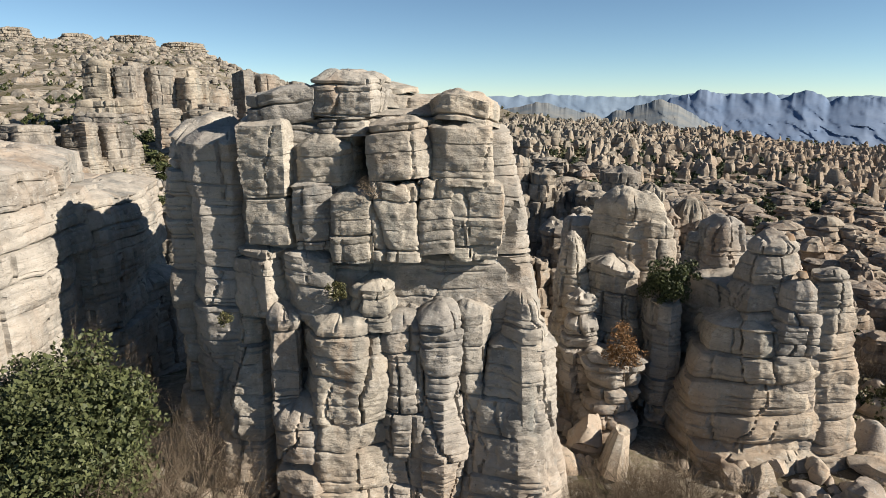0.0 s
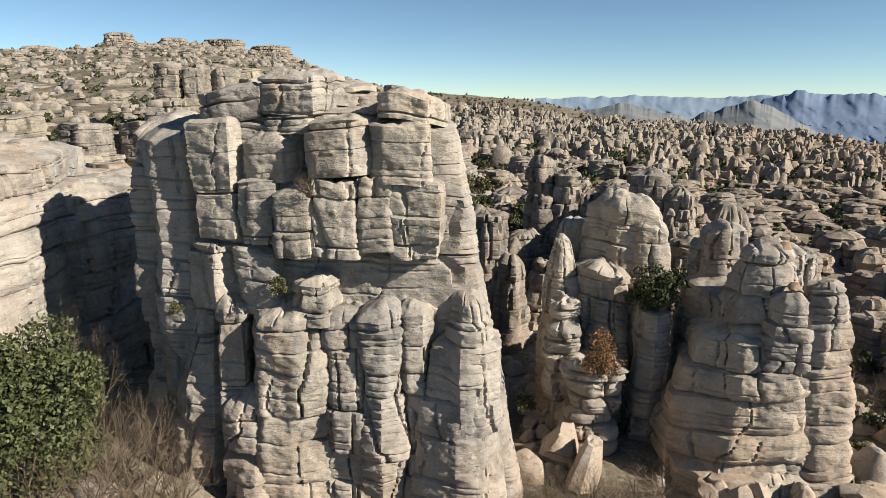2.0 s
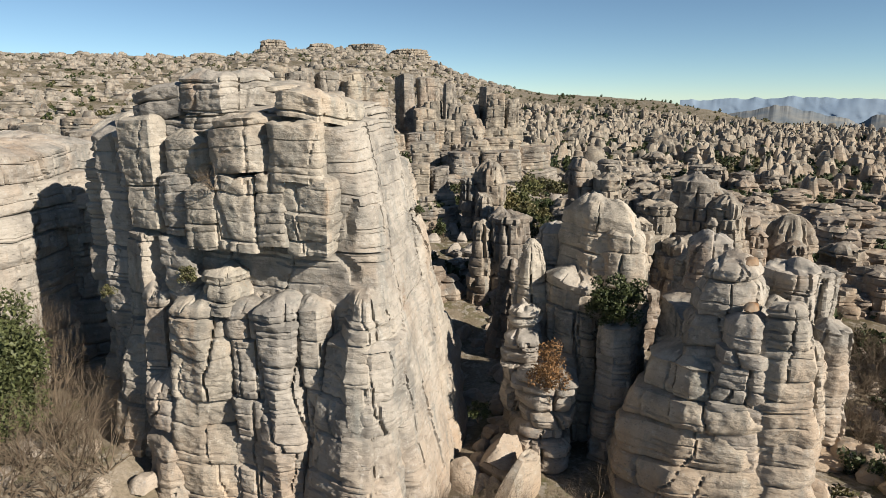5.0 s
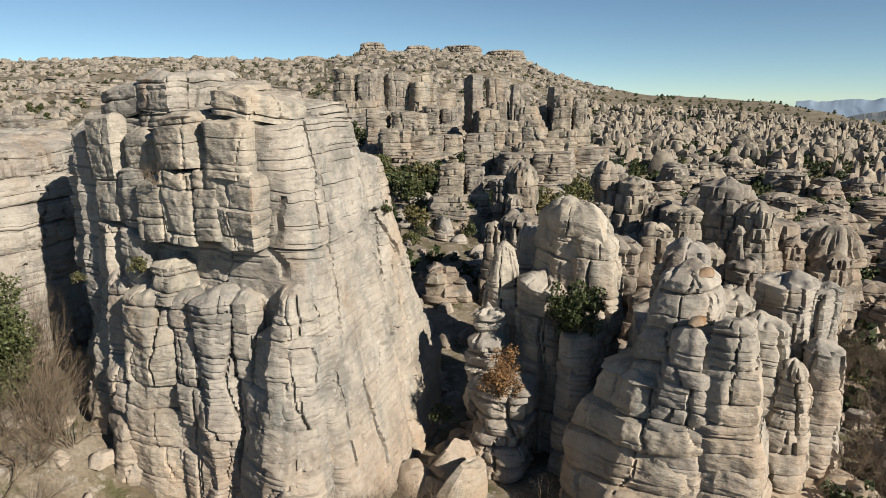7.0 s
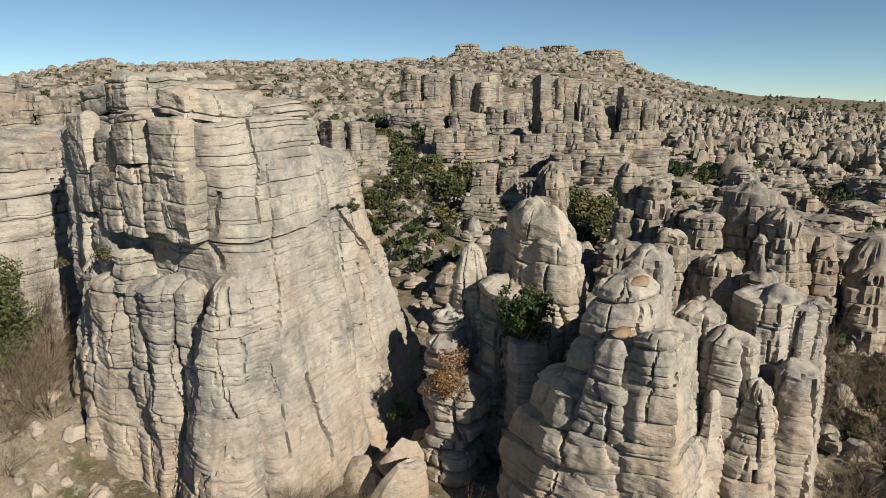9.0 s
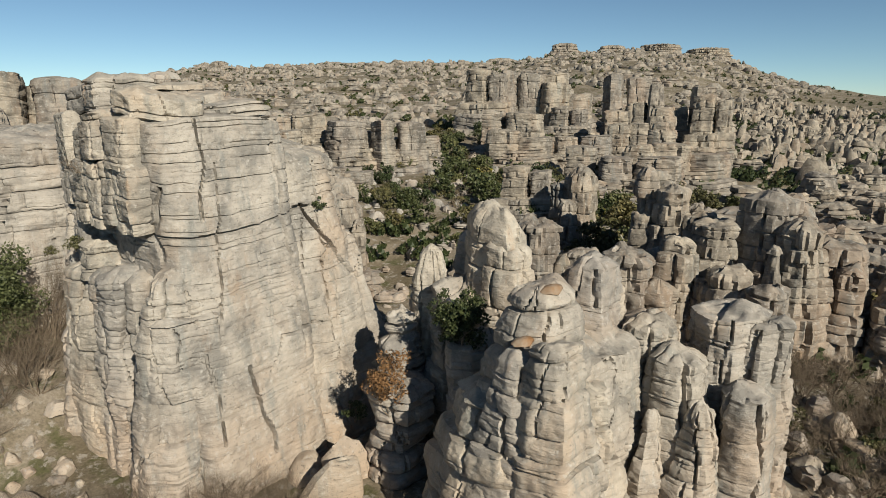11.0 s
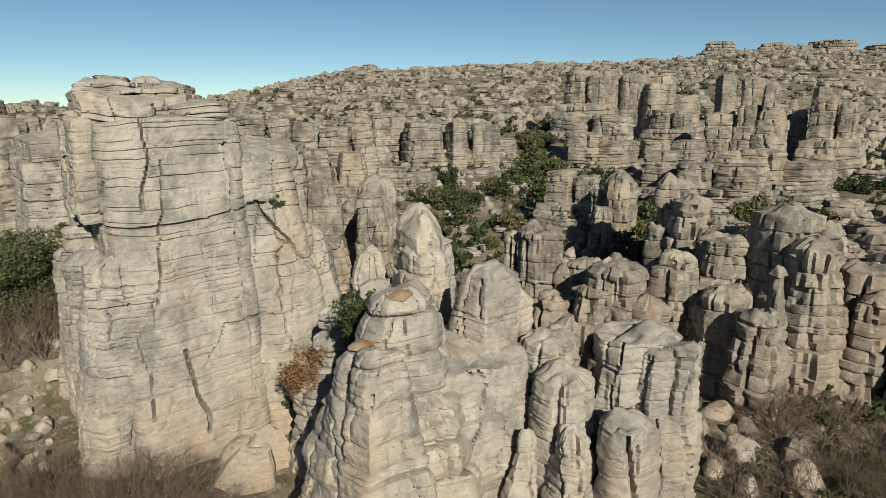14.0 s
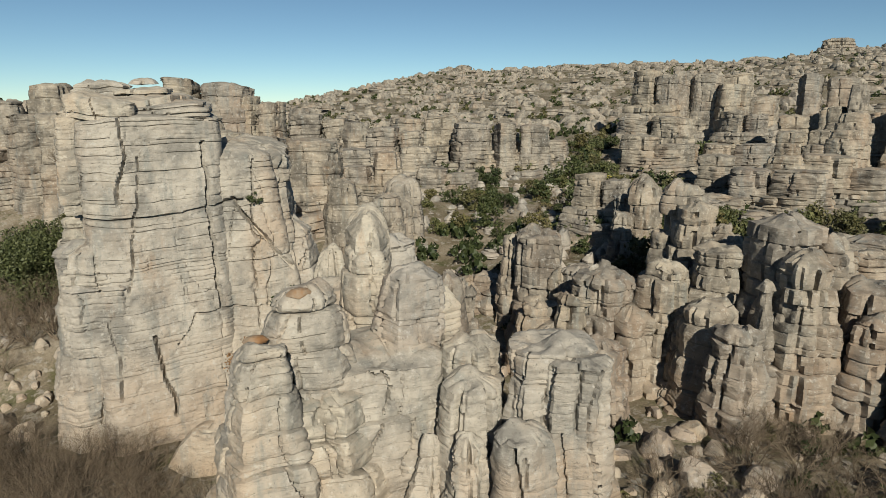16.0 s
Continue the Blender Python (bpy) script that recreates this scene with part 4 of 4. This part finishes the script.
def branches(seed, levels, first, spread, thick, fan=3, up=0.5):
    """Forked branches as tapered three-sided rods, in a bush about 1 m in radius."""
    rng = random.Random(seed)
    segs = []

    def grow(p, d, length, r, level):
        for _ in range(2):
            d = (d + Vector((rng.gauss(0, 0.16), rng.gauss(0, 0.16), rng.gauss(0, 0.12)))).normalized()
            q = p + d * length * 0.5
            segs.append((p, q, r, r * 0.8))
            p, r = q, r * 0.8
        if level:
            for _ in range(fan):
                e = (d + Vector((rng.gauss(0, spread), rng.gauss(0, spread), rng.gauss(0, spread * 0.8) + 0.12))).normalized()
                grow(p, e, length * rng.uniform(0.6, 0.85), r * 0.66, level - 1)

    for _ in range(first):
        a = rng.uniform(0, 6.28)
        grow(Vector((rng.gauss(0, 0.06), rng.gauss(0, 0.06), -0.1)), Vector((math.cos(a), math.sin(a), rng.uniform(up, up + 1.2))).normalized(), rng.uniform(0.32, 0.45), thick, levels)
    P0, P1 = np.array([s[0] for s in segs]), np.array([s[1] for s in segs])
    r0, r1 = np.array([s[2] for s in segs])[:, None], np.array([s[3] for s in segs])[:, None]
    d = P1 - P0
    d /= np.linalg.norm(d, axis=1)[:, None]
    u = np.cross(d, (0.31, 0.52, 0.8))
    u /= np.linalg.norm(u, axis=1)[:, None]
    v = np.cross(d, u)
    V = []
    for a in (0, 2.094, 4.189):
        o = u * math.cos(a) + v * math.sin(a)
        V += [P0 + o * r0, P1 + o * r1]
    V = np.stack(V, 1).reshape(-1, 3)
    b = np.arange(len(segs))[:, None] * 6
    F = np.concatenate([b + np.array(q) for q in ((0, 2, 3, 1), (2, 4, 5, 3), (4, 0, 1, 5))])
    return V, F


def plant(name, base, radius, height, foliage, stems, label, category, turn=0.0):
    ob = new(name)
    ob.matrix_basis = pose(*base, 0, 0, turn)
    ob.empty_display_size = 0.3
    tagged(ob, label, category, kind="thing")
    if stems:
        st = part("stem", stems, ob)
        st.scale = (radius, radius, height)
    if foliage:
        fo = part("foliage", foliage, ob)
        fo.location = (0, 0, height - radius * 0.8)
        fo.scale = (radius, radius, radius)
    return ob


def leaf_mesh(seed, count, size, clumps, mat, squash=0.8):
    V, F = leaf_cloud(seed, count, size, clumps, squash)
    return mesh_from("foliage", V, [F], mat, False)


def stem_mesh(seed, mat, *args, **kw):
    V, F = branches(seed, *args, **kw)
    return mesh_from("stem", V, [F], mat, False)


STEMS = [stem_mesh(30 + i, BARK, 2, 4, 0.35, 0.05) for i in range(3)]
BARE = [stem_mesh(40 + i, TWIG, 4, 11, 0.45, 0.02, fan=3, up=0.3) for i in range(3)]
THIN = [stem_mesh(50 + i, TWIG, 3, 7, 0.5, 0.026, fan=4, up=0.3) for i in range(3)]
BUSHES = {m: [leaf_mesh(60 + i + 7 * j, 950, 0.085, 30, m) for i in range(3)] for j, m in enumerate((EVERGREEN, DEEP_GREEN, OLIVE))}
BUSHES[YELLOW] = [leaf_mesh(95, 1200, 0.075, 20, YELLOW)]

# the large holm oak and the bare scrub at its foot
plant("evergreen_tree", (-15.4, 24.0, 1.6), 4.1, 8.3, leaf_mesh(70, 44000, 0.026, 120, EVERGREEN, 0.85), stem_mesh(71, BARK, 3, 4, 0.35, 0.035), "large dark green evergreen oak with a dense crown", "tree")
plant("evergreen_tree", (-18.8, 22.6, 1.0), 2.8, 6.6, leaf_mesh(72, 26000, 0.029, 80, EVERGREEN, 0.85), stem_mesh(73, BARK, 3, 4, 0.35, 0.035), "dark green evergreen oak beside the cliff foot", "tree")


def bare(x, y, r, h, i, z=None):
    z = float(ground_height(x, y)) if z is None else z
    plant("bare_bush", (x, y, z), r * 1.15, h, None, BARE[i % 3], "leafless grey-brown thorny bush", "bush", i * 71)


for i, (x, y, r, h) in enumerate(((-10.9, 24.8, 2.6, 5.4), (-12.4, 23.6, 2.8, 5.4), (-9.6, 23.2, 2.4, 4.4), (-11.2, 21.6, 2.6, 4.6), (-13.6, 21.0, 2.8, 4.6), (-8.6, 21.4, 2.2, 3.4), (-9.2, 25.2, 1.8, 4.4), (-12.9, 25.8, 2.0, 5.4), (-17.2, 27.6, 2.2, 8.2), (-15.8, 28.2, 1.8, 7.0),
                                 (14.2, 33.6, 2.0, 2.8), (9.4, 31.4, 1.8, 2.6), (12.0, 31.4, 1.6, 2.0), (16.8, 31.6, 1.4, 1.8), (8.4, 27.6, 2.4, 3.4), (9.8, 29.8, 2.4, 3.0), (6.8, 24.6, 2.4, 3.2), (3.6, 23.6, 2.2, 2.8), (10.8, 25.2, 2.2, 2.8), (4.8, 21.6, 2.4, 3.0), (1.2, 22.0, 2.0, 2.4), (8.6, 22.4, 2.2, 2.8), (12.6, 28.0, 2.2, 2.6),
                                 (-13.0, 27.0, 1.6, 2.6), (-7.0, 22.0, 1.6, 2.0))):
    bare(x, y, r, h, i)
rng = random.Random(5)
for i in range(52):                            # thicket east of the ridge
    x, y = rng.uniform(28.5, 38), rng.uniform(42, 62)
    plant("bare_bush", (x, y, float(ground_height(x, y))), rng.uniform(1.5, 2.2), rng.uniform(2.0, 3.0), None, THIN[i % 3], "leafless dark brown bush in a dense thicket", "bush", i * 71)

for i in range(46):
    x, y = (rng.uniform(2, 13.5), rng.uniform(21.5, 32)) if i < 18 else (rng.uniform(23.5, 33), rng.uniform(52, 67))
    if i < 18 and x < 7.5 and y > 25:
        continue
    plant("bare_bush", (x, y, float(ground_height(x, y)) - 0.1), rng.uniform(1.6, 2.4), rng.uniform(2.4, 3.4), None, THIN[i % 3], "leafless grey-brown bush in a dense brushwood", "bush", i * 47)
for i in range(16):
    x, y = rng.uniform(23, 34), rng.uniform(50, 70)
    plant("bush", (x, y, float(ground_height(x, y)) - 0.1), rng.uniform(0.8, 1.5), rng.uniform(1.2, 2.0), BUSHES[DEEP_GREEN if i % 2 else OLIVE][i % 3], STEMS[i % 3], "dark green bush among leafless brushwood", "bush", i * 33)

# shrubs that grow on the rocks: x, y, z of the foot, radius, height, kind
for x, y, z, r, h, m, label in ((2.3, 38.9, 12.9, 0.65, 1.0, DEEP_GREEN, "small dark green shrub in a wall joint"),
                                (-4.6, 27.2, 11.3, 0.6, 0.9, OLIVE, "small olive shrub on a ledge"), (6.6, 38.2, 0.6, 0.8, 1.4, DEEP_GREEN, "dark green shrub at the wall foot"),
                                (24.4, 33.4, -1.8, 1.5, 1.6, EVERGREEN, "low green shrub among boulders"), (26.5, 38.5, -2.0, 1.6, 2.0, OLIVE, "olive scrub beside the cone"), (-9.7, 27.2, 10.2, 0.45, 0.6, OLIVE, "small olive shrub in a crack"), (28.6, 36.2, -1.6, 1.5, 1.8, DEEP_GREEN, "dark green shrub among boulders"), (30.4, 40.5, -1.4, 1.8, 2.3, OLIVE, "olive scrub among boulders"), (28.4, 42.6, -1.4, 1.6, 2.1, DEEP_GREEN, "dark green shrub among boulders")):
    plant("shrub", (x, y, z), r, h, BUSHES[m][0], STEMS[0], label, "bush", x * 40)
plant("shrub", (14.2, 39.2, 7.3), 1.75, 2.9, leaf_mesh(90, 6500, 0.05, 44, DEEP_GREEN, 0.95), STEMS[1], "dense dark green bush rooted in a rock cleft", "bush")
plant("russet_shrub", (11.2, 37.0, 3.2), 1.5, 3.0, leaf_mesh(81, 2600, 0.045, 40, RUSSET, 1.1), stem_mesh(82, TWIG, 4, 6, 0.4, 0.02), "half-bare russet-leaved shrub growing on a pedestal", "bush")
plant("bare_bush", (-2.9, 27.3, 15.9), 0.9, 1.2, None, BARE[1], "leafless grey bush in a rock niche", "bush")

rng = random.Random(77)
kinds = [(DEEP_GREEN, "dark green rounded bush on the valley floor")] * 3 + [(EVERGREEN, "grey-green leafy bush on the valley floor"), (OLIVE, "olive-brown dry-leaved bush on the valley floor"), (OLIVE, "olive-brown dry-leaved bush on the valley floor"), (None, "leafless brown bush on the valley floor")]
n_bush = 0
while n_bush < 190:
    x, y = rng.gauss(-24, 24), rng.gauss(84, 17)
    if math.hypot(x, y) < 62 and x > -14 or not all((x - p[0]) ** 2 + (y - p[1]) ** 2 > (p[3] + 0.8) ** 2 for p in INNER):
        continue
    m, label = rng.choice(kinds)
    r = rng.uniform(0.8, 2.2)
    base = (x, y, float(ground_height(x, y)) - 0.15)
    if m:
        plant("bush", base, r, r * rng.uniform(1.2, 1.6), BUSHES[m][n_bush % 3], STEMS[n_bush % 3], label, "bush", n_bush * 50)
    else:
        plant("bare_bush", base, r, r * 1.4, None, THIN[n_bush % 3], label, "bush", n_bush * 50)
    n_bush += 1


for i in range(112):                           # bushes at the feet of the crags and between the towers
    if i < 90:
        x, y = rng.uniform(-66, 2), rng.uniform(92, 136)
        y -= 0.25 * (x + 66)
    else:
        x, y = rng.gauss(12, 7), rng.gauss(79, 6)
    m = (DEEP_GREEN, DEEP_GREEN, EVERGREEN, OLIVE)[i % 4]
    r = rng.uniform(1.3, 2.9)
    plant("bush", (x, y, float(ground_height(x, y)) + 0.2), r, r * 1.5, BUSHES[m][i % 3], STEMS[i % 3], ("dark green dense bush below the crags", "dark green dense bush below the crags", "grey-green leafy bush below the crags", "olive-brown dry-leaved bush below the crags")[i % 4], "bush", i * 50)
for i in range(22):                            # tall bare bushes below the great wall
    x, y = rng.uniform(5.5, 14), rng.uniform(22, 30.5)
    bare(x, y, rng.uniform(1.5, 2.2), rng.uniform(2.6, 3.8), i)


for x, y, r in ((-34, 98, 1.6), (-30, 101, 1.3), (-8, 92, 1.5), (-58, 128, 1.7)):
    plant("yellow_bush", (x, y, float(ground_height(x, y))), r, r * 1.5, BUSHES[YELLOW][0], STEMS[1], "yellow-green leafy bush among dark bushes", "bush", x * 20)


def far_scrub(name, label, spots, mat, per=80):
    """One mesh of many far bushes, each a clump of leaf cards."""
    V0, F0 = leaf_cloud(5, per, 0.22, 9, 0.75)
    zs = ground_height(np.array([p[0] for p in spots]), np.array([p[1] for p in spots]))
    P = np.concatenate([V0 * p[2] + (p[0], p[1], zs[i] + 0.45 * p[2]) for i, p in enumerate(spots)])
    F = np.concatenate([F0 + i * len(V0) for i in range(len(spots))])
    tagged(new(name, mesh_from(name, P, [F], mat, False)), label, "bushes", kind="stuff")


for name, label, mat, count, az0, az1, ra, rb in (("field_scrub", "dark green scrub between the rock towers", DEEP_GREEN, 260, -20, 44, 60, 165), ("far_scrub", "dark green scrub between far rocks", DEEP_GREEN, 2600, -14, 46, 140, 420), ("hillside_scrub", "dark scrub dotted over the hillside", DEEP_GREEN, 1900, -104, 4, 150, 1350), ("dry_scrub", "olive scrub dotted over the hillside", OLIVE, 1100, -104, 46, 140, 900)):
    spots = []
    for i in range(count):
        az, r = math.radians(rng.uniform(az0, az1)), ra + (rng.random() ** 1.4) * (rb - ra)
        spots.append((r * math.sin(az), r * math.cos(az), rng.uniform(0.6, 1.7) * (1 + r / 900)))
    far_scrub(name, label, spots, mat)

# ---- loose boulders ----
def chip(V, seed, count=7, low=0.62, high=0.9):
    """Cuts a stone's outside flat by some random planes."""
    r = np.random.RandomState(seed)
    for _ in range(count):
        d = r.normal(size=3)
        d /= np.linalg.norm(d)
        over = np.maximum(V @ d - r.uniform(low, high), 0)
        V = V - over[:, None] * d
    return V


STONES, STONES_V = [], []
for i in range(8):
    V, F = rock_form((0, 0), (0.05, 0), (1, 0.8), -0.7, 0.8, seed=800 + i, res=0.18, bed=0.7, dome=0.6, n=3, turn=i * 40, lump=0.35, step=0.15, groove=0.08, lam=0.03, flute=0.15, joint=1.4, crack=0.08, lamina=None, rough=0.07, prof=((0, 0.7), (0.5, 1.0), (1, 0.75)))
    STONES_V.append((chip(V, i, 9, 0.5, 0.8), F))
    STONES.append(mesh_from("boulder", chip(V, i, 9, 0.5, 0.8), [F], ROCK))


def boulder(x, y, w, h, i, z=None, tilt=0.0, label="weathered grey limestone boulder"):
    ob = new("boulder", STONES[i % 8])
    z = float(ground_height(x, y)) if z is None else z
    ob.matrix_basis = pose(x, y, z + h * 0.35, tilt, tilt * 0.6, i * 53) @ Matrix.Diagonal((w, w * 0.85, h, 1))
    tagged(ob, label, "boulder", "loose boulders", "thing")


boulder(8.9, 35.7, 1.5, 2.2, 0, -1.0, 12, "fluted grey boulder perched beside the great rock")
V, F = rock_form((0, 0), (0.35, 0.1), (1.2, 0.7), -2.2, 1.5, prof=((0, 1.15), (0.6, 1.0), (0.85, 0.72), (1, 0.45)), n=7, seed=811, res=0.06, bed=5.0, dome=0.12, lump=0.12, step=0.05, groove=0.03, lam=0.01, flute=0.05, joint=2.0, crack=0.1, lamina=None, rough=0.06, facets=3)
slab = new("fallen_slab", mesh_from("fallen_slab", V, [F], ROCK))
slab.matrix_basis = pose(10.1, 33.7, -0.4, 12, 10, 75) @ Matrix.Diagonal((1.25, 1.1, 1.2, 1))
tagged(slab, "large smooth pale slab leaning at the wall foot", "boulder", kind="thing")
for i, (x, y, w, h, z) in enumerate(((20.2, 31.4, 1.9, 1.9, -2.4), (22.6, 31.6, 2.1, 1.7, -2.2), (18.0, 32.6, 1.2, 1.4, -1.6), (16.6, 33.0, 1.3, 1.9, -1.8), (24.8, 32.4, 2.0, 1.5, -2.2), (25.6, 35.4, 1.8, 2.4, -2.0), (26.4, 37.8, 1.5, 1.8, -2.4), (27.0, 34.0, 1.4, 1.2, -2.4), (21.4, 30.0, 1.5, 1.2, -2.8))):
    boulder(x, y, w, h, i + 2, z, 8, "large fluted grey boulder at the cone foot")
for x, y, z, w in ((20.7, 37.8, 11.7, 0.65), (20.7, 35.9, 9.9, 0.6)):
    cap = new("capstone", mesh_from("capstone", STONES_V[2][0], [STONES_V[2][1]], ORANGE))
    cap.matrix_basis = pose(x, y, z + 0.12, 0, 0, x * 90) @ Matrix.Diagonal((w, w * 0.8, w * 0.6, 1))
    tagged(cap, "orange lichen-covered capstone on a rock crown", "boulder", "orange capstones", "thing")
rng = random.Random(9)
for i in range(190):
    if i >= 150:
        x, y = rng.uniform(25, 33), rng.uniform(31, 44)
    elif i < 50:
        x, y = rng.uniform(14, 30), rng.uniform(29.5, 34.5)
    elif i < 80:
        x, y = rng.gauss(7.3, 0.8), rng.uniform(34, 48)
    elif i < 110:
        x, y = rng.uniform(-14, 3), rng.uniform(20, 26)
    elif i < 150:
        x, y = rng.uniform(20, 34), rng.uniform(50, 62)
    w = rng.uniform(0.35, 1.0) * (1.8 if rng.random() < 0.15 or i >= 150 else 1)
    boulder(x, y, w, w * rng.uniform(0.6, 1.0), i, None, rng.uniform(-20, 20))
